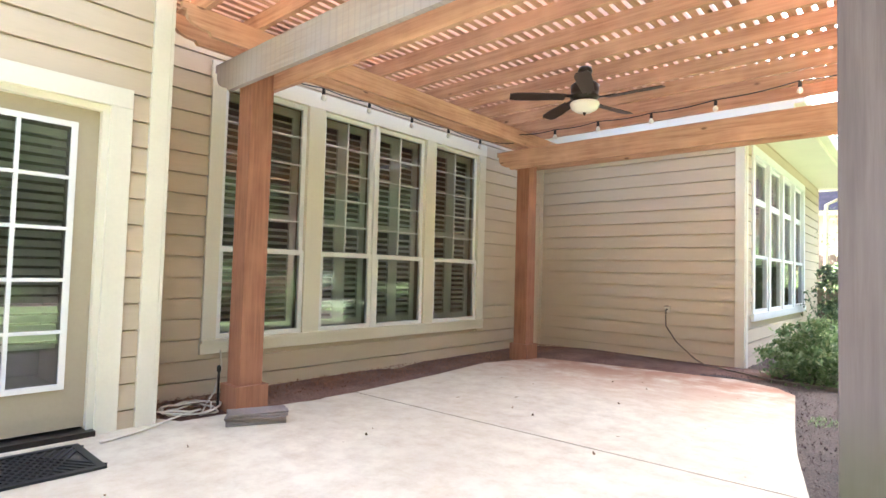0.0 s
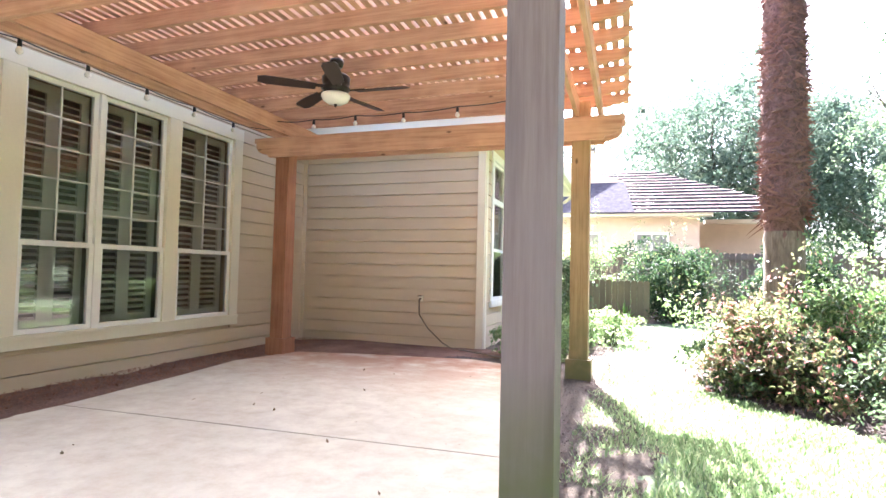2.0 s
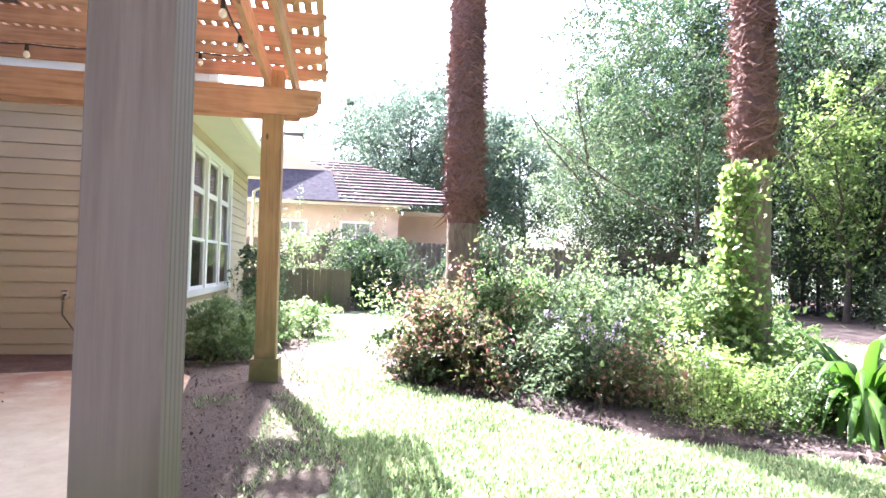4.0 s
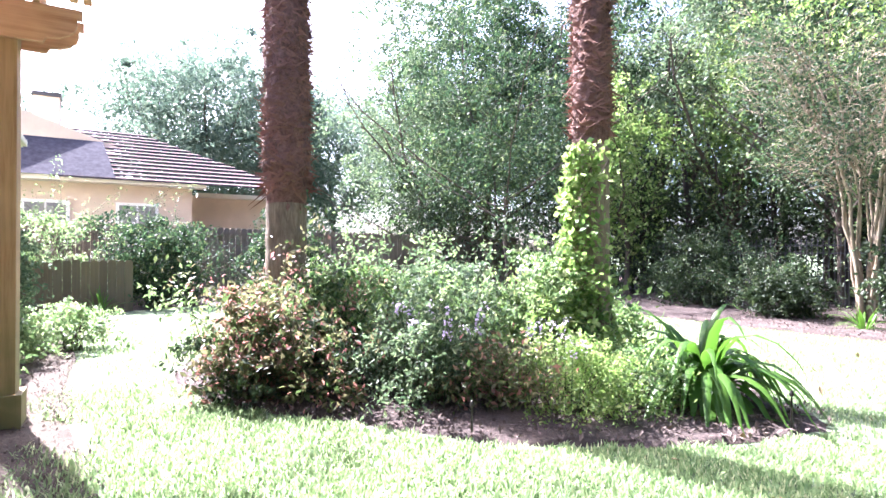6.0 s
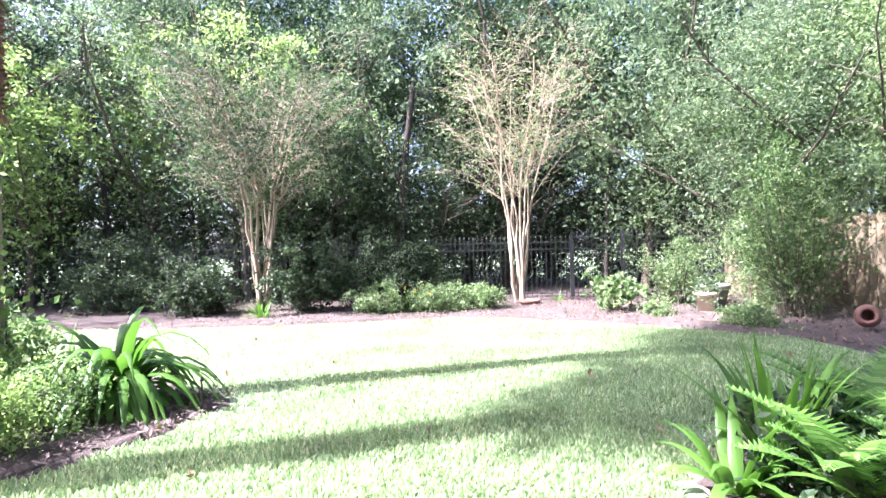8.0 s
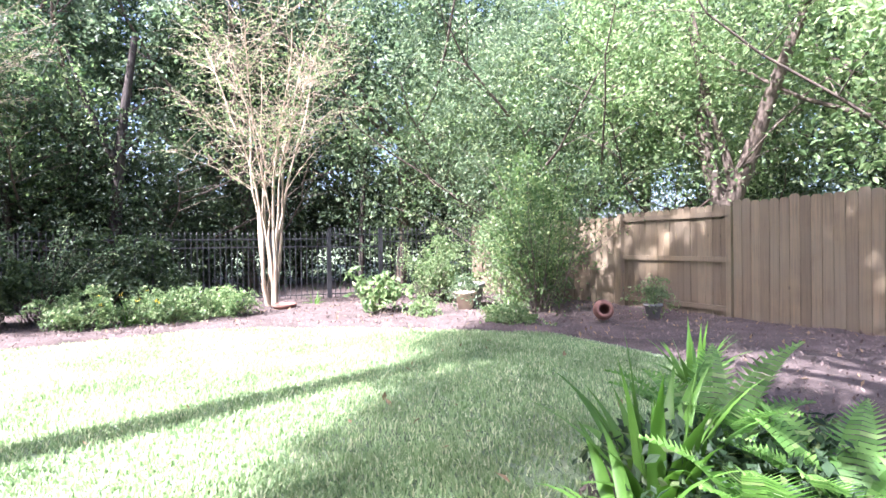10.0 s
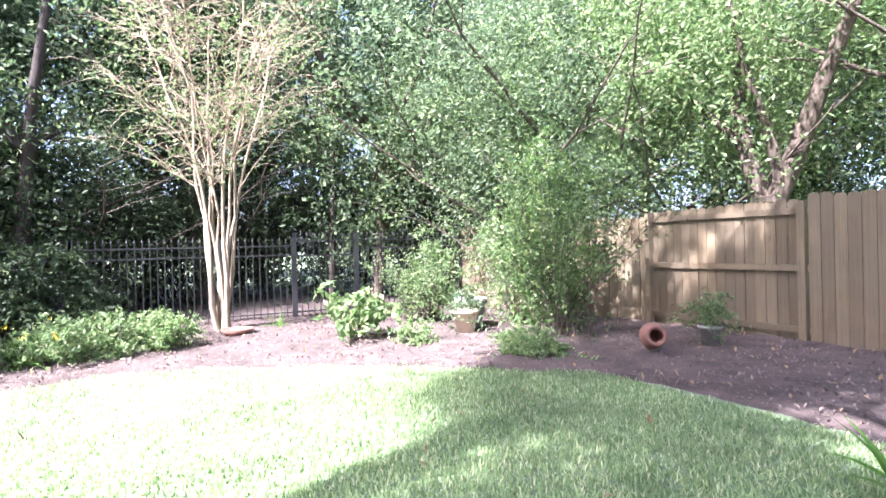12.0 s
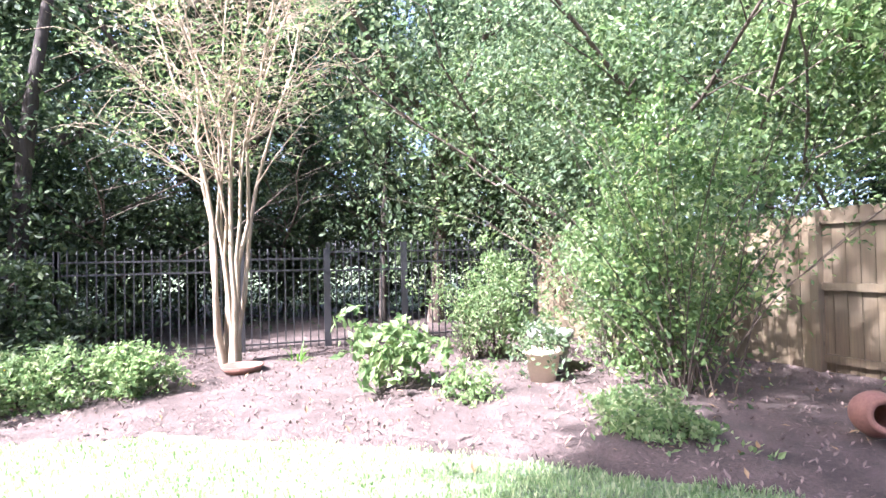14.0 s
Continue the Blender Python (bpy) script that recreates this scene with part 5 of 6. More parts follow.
SH = [
    # island, from the red-leaved end round to the strap-leaved clump
    ("nandina_shrub", 1.6, 6.3, (0.6, 0.6, 0.46), 95, 48, 0.06, M_LEAF_RED, "red and green leaved shrub at the end of the island bed", 101),
    ("nandina_shrub", 1.95, 5.85, (0.5, 0.45, 0.34), 70, 50, 0.055, M_LEAF_RED, "low dark red-green shrub", 102),
    ("shrub", 1.75, 6.25, (0.75, 0.7, 0.3), 90, 50, 0.06, M_LEAF_SHADED, "inner growth darkened as shade under the red-leaved shrub", 112),
    ("shrub", 2.15, 6.45, (0.45, 0.4, 0.6), 55, 50, 0.06, M_LEAF_MID, "leafy green shrub among the red leaves", 113),
    ("shrub", 2.75, 6.5, (0.75, 0.6, 0.58), 90, 50, 0.06, M_LEAF_MID, "tangled green shrub round the palm base", 103),
    ("shrub", 2.45, 5.25, (0.4, 0.36, 0.36), 60, 64, 0.04, M_LEAF_BLUE, "fine grey-green flowering shrub", 104),
    ("shrub", 3.3, 6.0, (0.75, 0.65, 0.55), 90, 50, 0.055, M_LEAF_BLUE, "loose grey-green shrub in the island bed", 105),
    ("shrub", 3.1, 5.45, (0.45, 0.4, 0.42), 55, 50, 0.06, M_LEAF_LIGHT, "light green shrub in the island bed", 114),
    ("shrub", 3.95, 5.5, (0.6, 0.45, 0.66), 100, 54, 0.06, M_LEAF_LIGHT, "bright sunlit yellow-green shrub", 106),
    ("shrub", 3.4, 4.45, (0.40, 0.36, 0.33), 100, 66, 0.032, M_LEAF_YELLOW, "low fine-leaved shrub with pale blooms", 107),
    ("shrub", 3.85, 4.3, (0.34, 0.32, 0.24), 50, 66, 0.035, M_LEAF_MID, "low green shrub at the bed edge", 108),
    ("shrub", 3.9, 7.2, (1.0, 0.8, 0.5), 90, 55, 0.07, M_LEAF_OAK, "dark shrub at the back of the island bed", 109),
    ("shrub", 5.3, 6.0, (0.5, 0.6, 0.45), 55, 55, 0.06, M_LEAF_MID, "green shrub behind the palm", 110),
    ("shrub", 3.0, 7.8, (0.8, 0.6, 0.55), 70, 55, 0.06, M_LEAF_LIGHT, "arching light green shrub", 111),
    # bed beside the house
    ("shrub", -0.85, 7.4, (0.55, 0.5, 0.36), 90, 60, 0.06, M_LEAF_LIGHT, "leafy green plant mound at the house corner", 120),
    ("shrub", -0.55, 8.6, (0.5, 0.6, 0.35), 80, 60, 0.06, M_LEAF_LIGHT, "leafy green plant mound beside the wing", 121),
    ("shrub", 0.1, 9.4, (0.5, 0.5, 0.3), 60, 60, 0.05, M_LEAF_LIGHT, "low yellow-green plants by the path", 122),
    ("shrub", -0.9, 11.8, (0.5, 0.5, 0.9), 80, 60, 0.07, M_LEAF_BLUE, "upright shrub by the wing corner", 123),
    # before the back fence
    ("shrub", 1.3, 15.1, (1.0, 0.8, 1.05), 150, 70, 0.09, M_LEAF_OAK, "round dark green shrub before the back fence", 130),
    ("shrub", 4.1, 15.2, (0.9, 0.7, 1.15), 130, 70, 0.09, M_LEAF_OAK, "dark green shrub before the back fence", 131),
    ("shrub", -0.6, 15.0, (0.8, 0.7, 1.15), 50, 60, 0.08, M_LEAF_LIGHT, "tall wispy light green shrub", 132),
    ("shrub", 6.4, 15.2, (1.2, 0.7, 0.4), 70, 60, 0.08, M_LEAF_LIGHT, "light green shrub before the back fence", 133),
    ("shrub", 9.3, 15.4, (1.4, 0.8, 0.5), 80, 70, 0.09, M_LEAF_BLUE, "grey-green shrub before the back fence", 134),
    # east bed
    # the dark ones here use the leaf colour with shade put in
    ("shrub", 11.6, 7.2, (0.8, 0.9, 0.6), 110, 60, 0.08, M_LEAF_SHADED, "dark green plant mound by the iron fence", 140),
    ("shrub", 12.6, 9.6, (1.2, 1.2, 1.0), 130, 60, 0.09, M_LEAF_SHADED, "dark shrub by the iron fence", 141),
    ("shrub", 11.9, 4.9, (0.9, 0.9, 0.9), 130, 60, 0.09, M_LEAF_SHADED, "dark green shrub under the crape myrtle", 142),
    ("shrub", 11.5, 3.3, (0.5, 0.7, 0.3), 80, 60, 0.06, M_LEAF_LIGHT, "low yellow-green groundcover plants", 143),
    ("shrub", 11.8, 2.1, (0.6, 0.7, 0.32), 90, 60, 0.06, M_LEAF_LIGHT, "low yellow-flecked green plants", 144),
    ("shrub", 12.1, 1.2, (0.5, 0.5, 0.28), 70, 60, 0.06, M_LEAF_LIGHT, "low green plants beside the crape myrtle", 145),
    ("shrub", 13.0, 3.2, (0.9, 1.6, 0.9), 150, 60, 0.09, M_LEAF_SHADED, "dark shrub before the iron fence", 146),
    ("hydrangea", 11.2, -1.4, (0.5, 0.5, 0.45), 50, 16, 0.13, M_LEAF_LIGHT, "broad-leaved light green plant in open mulch", 147),
    ("shrub", 12.2, -3.1, (0.5, 0.5, 0.75), 80, 60, 0.06, M_LEAF_LIGHT, "feathery yellow-green shrub by the gate", 148),
    ("shrub", 9.75, -3.9, (0.65, 0.65, 1.7), 120, 50, 0.075, M_LEAF_MID, "tall dense broadleaf shrub before the plank fence", 149),
    ("shrub", 10.8, -4.3, (1.0, 0.8, 1.3), 170, 60, 0.075, M_LEAF_LIGHT, "sunlit grey-green shrub at the fence corner", 150),
    ("shrub", 11.5, -4.6, (0.7, 0.5, 0.8), 70, 50, 0.06, M_LEAF_DRY, "pale sunlit shrub against the corner of the plank fence", 153),
    ("shrub", 8.85, -2.75, (0.6, 0.45, 0.14), 60, 50, 0.06, M_LEAF_LIGHT, "low green groundcover at the bed edge", 151),
    ("shrub", 10.4, -1.95, (0.18, 0.18, 0.16), 25, 40, 0.06, M_LEAF_LIGHT, "small yellow-green plant in the mulch", 152),
]
for nm, x, y, rad, nc, per, lf, mt, lb, sd in SH:
    shrub(nm, x, y, rad, nc, per, lf, mt, lb, sd, shell=0.3 if rad[2] < 1 else 0.45, clump=0.10 if rad[2] < 1 else 0.2)


def overhead(name, x, y, z, radii, n_clumps, per, leaf, mat, label, seed):
    """A small tree whose crown fills the air above the fence."""
    rng = np.random.default_rng(seed)
    root = empty(name, (x, y, ground_z(x, y)), label, "tree")
    paths, _ = limbs(rng, (0, 0, -0.2), z + radii[2] * 0.6, 0.09, (0.1, 0.1), 5, radii[0])
    part("trunk", tube("trunk", paths, M_BARK, 6), M_BARK, root)
    p, _ = clumps(rng, n_clumps, per, radii, 0.4, 0.3)
    p[:, 2] += z
    part("crown", leaves("crown", p, leaf * (0.6 + 0.8 * rng.random(len(p))), mat, rng), mat, root)


overhead("tree", 12.6, -5.0, 4.2, (2.6, 2.4, 2.8), 240, 120, 0.085, M_LEAF_BLUE, "light grey-green tree over the fence corner", 201)
overhead("tree", 10.6, -8.3, 3.9, (2.4, 2.0, 2.4), 150, 110, 0.085, M_LEAF_LIGHT, "bright green tree behind the plank fence", 202)
overhead("tree", 13.1, 12.2, 4.0, (1.1, 1.1, 3.2), 90, 70, 0.12, M_LEAF_YELLOW, "narrow sunlit yellow-green tree before the woods", 204)
overhead("tree", 10.4, 14.2, 5.2, (3.4, 3.0, 3.8), 190, 85, 0.10, M_LEAF_OAK, "broad dark-leaved tree at the back of the lawn", 203)


overhead("tree", 14.8, 7.4, 6.6, (2.2, 2.0, 0.6), 30, 80, 0.12, M_LEAF_YELLOW, "tall thin tree with sunlit yellow-green star-shaped leaves", 205)
overhead("tree", 15.6, 10.6, 5.6, (1.0, 1.2, 2.6), 60, 90, 0.11, M_LEAF_YELLOW, "slender tree with backlit yellow-green leaves behind the iron fence", 206)


def wood_trunks():
    """Bare trunks among the trees behind the iron fence, their bark darkened as shade."""
    rng = np.random.default_rng(77)
    for x, y, r in ((15.6, 3.4, 0.16), (15.4, 8.0, 0.11), (15.8, 5.3, 0.09), (15.3, 11.6, 0.11), (16.2, 9.6, 0.09), (15.2, 13.2, 0.14), (17.4, -2.8, 0.09)):
        root = empty("tree", (x, y, ground_z(x, y)), "bare forked tree trunk behind the iron fence, bark darkened as shade", "tree")
        root["group"] = "trunks in the woods"
        a = rng.random() * 6.3
        lx, ly = 0.5 * math.cos(a), 0.5 * math.sin(a)
        main = [((lx * t * t, ly * t * t, -0.1 + 6.2 * t), r * (1.25 if t == 0 else 1 - 0.55 * t)) for t in (0, 0.08, 0.25, 0.45, 0.7, 1.0)]
        fork = [((lx * 0.16, ly * 0.16, 3.2), r * 0.55), ((-lx * 0.8, -ly * 0.8, 4.3), r * 0.42), ((-lx * 1.6, -ly * 1.6, 5.6), r * 0.2)]
        part("trunk", tube("trunk", [main], M_SHADED_BARK, 9), M_SHADED_BARK, root)
        part("limb", tube("limb", [fork], M_SHADED_BARK, 7), M_SHADED_BARK, root)


wood_trunks()


# ---- strap-leaved plants and ferns ----
def strap_plant(name, x, y, n, length, width, mat, label, seed, upright=0.55, el0=35, el_r=50, k_bend=0.34):
    rng = np.random.default_rng(seed)
    root = empty(name, (x, y, ground_z(x, y)), label, "plant")
    for k in range(n):
        az = 2 * math.pi * rng.random()
        L = length * (0.65 + 0.5 * rng.random())
        el = radians(min(86, el0 + el_r * rng.random() * (0.5 + upright)))
        V, F = [], []
        p = Vector((0.06 * math.cos(az) * rng.random() * 2, 0.06 * math.sin(az), 0))
        d = Vector((math.cos(az) * math.cos(el), math.sin(az) * math.cos(el), math.sin(el)))
        side = Vector((-math.sin(az), math.cos(az), 0))
        segs = 8
        bend = (1.15 - upright) * (0.8 + 0.6 * rng.random())
        for i in range(segs + 1):
            t = i / segs
            w = width * (0.6 + 0.5 * math.sin(math.pi * min(1, t * 1.25))) * (1 - t ** 3) + 0.002
            nrm = side.cross(d)
            V += [p - side * w / 2 + nrm * w * 0.18, p, p + side * w / 2 + nrm * w * 0.18]
            p = p + d * (L / segs)
            d = (d + Vector((0, 0, -bend * k_bend))).normalized()
            if p.z < 0.03:
                p.z = 0.03
        for i in range(segs):
            b = i * 3
            F += [(b, b + 1, b + 4, b + 3), (b + 1, b + 2, b + 5, b + 4)]
        part("leaf", np_mesh("leaf", V, F, mat, True), mat, root)
    return root


strap_plant("agapanthus", 4.45, 4.2, 110, 1.18, 0.08, M_STRAP, "large clump of arching strap leaves in the island bed", 301, 0.25, 66, 32, 0.60)
strap_plant("dead_leaves", 4.42, 4.15, 60, 0.55, 0.05, M_LITTER, "brown dead strap leaves at the foot of the big clump", 311, 0.1, 15, 30, 0.4)
strap_plant("agapanthus", 5.0, 5.1, 26, 0.6, 0.04, M_STRAP, "clump of strap leaves behind the palm", 302)
strap_plant("strap_plant", 3.2, -0.12, 42, 0.72, 0.068, M_STRAP, "upright strap-leaved plant beside the shade tree", 303, 0.72, 42, 44)
strap_plant("strap_plant", 2.98, 0.22, 24, 0.55, 0.06, M_STRAP, "strap-leaved plant at the bed edge", 304, 0.5, 38, 44)
strap_plant("strap_plant", 4.75, -2.1, 22, 0.5, 0.05, M_STRAP, "upright strap-leaved plant in the shaded bed", 305, 0.85)
strap_plant("daylily", 0.3, 13.9, 40, 0.6, 0.02, M_STRAP, "fine arching grass-like clump by the low fence", 306)
strap_plant("daylily", 11.0, 5.6, 26, 0.55, 0.03, M_STRAP, "strap-leaved clump at the lawn edge", 307)
strap_plant("daylily", 11.6, 2.7, 22, 0.5, 0.025, M_STRAP, "fine strap-leaved clump among low plants", 308)
strap_plant("daylily", 13.2, -0.6, 12, 0.35, 0.025, M_STRAP, "small strap-leaved clump by the crape myrtle", 309)


def fern(name, x, y, fronds, length, label, seed, aim=None):
    rng = np.random.default_rng(seed)
    root = empty(name, (x, y, ground_z(x, y)), label, "fern")
    for k in range(fronds):
        az = 2 * math.pi * k / fronds + rng.normal() * 0.3 if aim is None else radians(aim) + rng.normal() * 0.8
        el = radians(50 + 20 * rng.random())
        L = length * (0.75 + 0.4 * rng.random())
        p, d = Vector((0, 0, 0)), Vector((math.cos(az) * math.cos(el), math.sin(az) * math.cos(el), math.sin(el)))
        side = Vector((-math.sin(az), math.cos(az), 0))
        V, n = [], 26
        for i in range(n):
            t = i / n
            w = length * 0.17 * math.sin(math.pi * min(1, 0.12 + t * 0.9)) + 0.01
            nrm = side.cross(d)
            for s in (-1, 1):
                b = len(V)
                q = p + side * s * w
                h = L / n * 0.42
                V += [p - d * h, p + side * s * w * 0.5 - d * h * 1.1 + nrm * 0.01, q + d * h * 0.8 - nrm * w * 0.2, p + side * s * w * 0.5 + d * h * 1.1 + nrm * 0.01, p + d * h]
            p = p + d * (L / n)
            d = (d + Vector((0, 0, -0.055))).normalized()
        me = bpy.data.meshes.new("frond")
        faces = []
        for b in range(0, len(V), 5):
            faces += [(b, b + 1, b + 3, b + 4), (b + 1, b + 2, b + 3)]
        me.from_pydata([tuple(v) for v in V], [], faces)
        me.materials.append(M_FERN)
        part("frond", me, M_FERN, root)
    return root


fern("fern", 2.72, -0.18, 7, 0.78, "sword fern with ladder-like fronds beside the shade tree", 401, 118)
fern("fern", 3.45, -0.75, 13, 0.8, "sword fern in the shaded bed", 402)
fern("fern", 2.75, -0.65, 10, 0.7, "sword fern at the foot of the shade tree", 403)
shrub("groundcover", 2.95, -0.4, (0.75, 0.6, 0.16), 90, 50, 0.07, M_LEAF_OAK, "dark low groundcover among the ferns", 404, stems=3)


# ---- pots ----
def pot(name, x, y, prof, mat, label, category="flower pot", rot=None):
    bm = bmesh.new()
    lathe(bm, prof, 28)
    root = empty(name, (x, y, ground_z(x, y) + 0.03), label, category)
    if rot is not None:
        root.matrix_basis = root.matrix_basis @ rot
    part("body", bm, mat, root, smooth=True)
    return root


URN = [(0.0, 0.0), (0.13, 0.0), (0.20, 0.08), (0.225, 0.18), (0.19, 0.29), (0.13, 0.34), (0.17, 0.37), (0.18, 0.39), (0.12, 0.39), (0.10, 0.34), (0.15, 0.28), (0.17, 0.18), (0.1, 0.06), (0.0, 0.05)]
pot("clay_urn", 7.97, -3.93, [(r * 0.70, z * 0.76) for r, z in URN], M_TERRA, "terracotta urn lying on its side in the mulch", "urn", Matrix.Translation((0, 0, 0.2)) @ Matrix.Rotation(radians(146), 4, "Z") @ Matrix.Rotation(radians(80), 4, "Y") @ Matrix.Translation((0, 0, -0.2)))
POTP = [(0.0, 0.0), (0.13, 0.0), (0.19, 0.30), (0.215, 0.30), (0.22, 0.36), (0.19, 0.36), (0.175, 0.30), (0.0, 0.29)]
pot("clay_pot", 10.7, -2.95, POTP, M_PALECLAY, "pale clay pot standing in sunlit mulch")
pot("stone_pot", 11.2, -3.35, [(r * 1.25, z * 1.3) for r, z in POTP], M_GREYPOT, "grey stone pot beside the pale clay pot")
pot("grey_pot", 7.95, -4.9, [(r * 0.68, z * 0.66) for r, z in POTP], M_GREYPOT, "dark grey pot with a green plant by the fence")
shrub("potted_plant", 7.95, -4.9, (0.17, 0.17, 0.24), 22, 34, 0.06, M_LEAF_LIGHT, "leafy green plant growing in the grey pot", 405, z=0.5, stems=4, category="plant")
shrub("potted_plant", 10.7, -2.95, (0.2, 0.2, 0.15), 25, 30, 0.06, M_LEAF_BLUE, "small grey-green plant in the pale pot", 406, z=0.45, stems=3, category="plant")
pot("clay_saucer", 12.75, 0.1, [(0.0, 0.0), (0.2, 0.0), (0.26, 0.09), (0.24, 0.09), (0.18, 0.03), (0.0, 0.03)], M_TERRA, "terracotta saucer at the foot of the crape myrtle", "saucer")


# ---- grass ----
def lawn_blades():
    rng = np.random.default_rng(500)
    out = []
    want = [(230000, (0.1, 11.2), (-2.8, 10.5), 0.035), (90000, (0.0, 4.5), (0.2, 6.0), 0.04), (40000, (4.0, 8.5), (-2.8, 3.0), 0.04)]
    beds = (ISLAND, HOUSE_BED, EAST_BED)
    grid = {}

    def is_lawn(x, y):
        key = (int(x / 0.12), int(y / 0.12))
        if key not in grid:
            cx, cy = (key[0] + 0.5) * 0.12, (key[1] + 0.5) * 0.12
            grid[key] = not any(inside(cx, cy, b) for b in beds) and not (cx < 0.15 and cy < 3.2)
        return grid[key]

    for n, (xa, xb), (ya, yb), h in want:
        x = xa + (xb - xa) * rng.random(n)
        y = ya + (yb - ya) * rng.random(n)
        keep = np.array([is_lawn(a, b) for a, b in zip(x, y)]) & (rng.random(n) < np.clip((x + 0.1) / 1.2, 0.12, 1))
        out.append(np.stack([x[keep], y[keep], np.full(keep.sum(), h)], axis=1))
    P = np.concatenate(out)
    # sparse tufts in the bed by the patio
    n = 16000
    x, y = -0.6 + 1.6 * rng.random(n), 2.4 + 4.6 * rng.random(n)
    k = np.array([noise.noise(Vector((a * 1.6, b * 1.6, 3))) > 0.02 + (0.25 if a < 0 else -0.1) for a, b in zip(x, y)])
    P = np.concatenate([P, np.stack([x[k], y[k], np.full(k.sum(), 0.05)], axis=1)])
    n = len(P)
    g = -0.04 - 0.013 * np.clip(P[:, 0] - 0.5, 0, 9) - 0.014
    az = rng.random(n) * 2 * math.pi
    h = P[:, 2] * (0.5 + 0.9 * rng.random(n))
    lean = h * (0.2 + 0.8 * rng.random(n))
    w = 0.004 + 0.003 * rng.random(n)
    base = np.stack([P[:, 0], P[:, 1], g], axis=1)
    side = np.stack([-np.sin(az), np.cos(az), np.zeros(n)], axis=1) * w[:, None]
    mid = base + np.stack([np.cos(az) * lean * 0.35, np.sin(az) * lean * 0.35, h * 0.65], axis=1)
    tip = base + np.stack([np.cos(az) * lean, np.sin(az) * lean, h], axis=1)
    V = np.stack([base - side, base + side, mid + side * 0.8, tip, mid - side * 0.8], axis=1)
    b = np.arange(n)[:, None] * 5
    F = np.concatenate([b + np.array([[0, 1, 2, 4]])], axis=0)
    me = bpy.data.meshes.new("lawn_grass")
    V = V.reshape(-1, 3).astype(np.float32)
    tri = (b + np.array([[4, 2, 3]])).astype(np.int32)
    quad = F.astype(np.int32)
    me.vertices.add(len(V))
    me.vertices.foreach_set("co", V.ravel())
    loops = np.concatenate([quad.ravel(), tri.ravel()])
    me.loops.add(len(loops))
    me.loops.foreach_set("vertex_index", loops)
    me.polygons.add(2 * n)
    me.polygons.foreach_set("loop_start", np.concatenate([np.arange(0, 4 * n, 4), 4 * n + np.arange(0, 3 * n, 3)]).astype(np.int32))
    me.update(calc_edges=True)
    me.materials.append(M_BLADEGRASS)
    tagged(part("lawn_grass", me, M_BLADEGRASS), "short bright green lawn grass", "grass", "", "stuff")


lawn_blades()


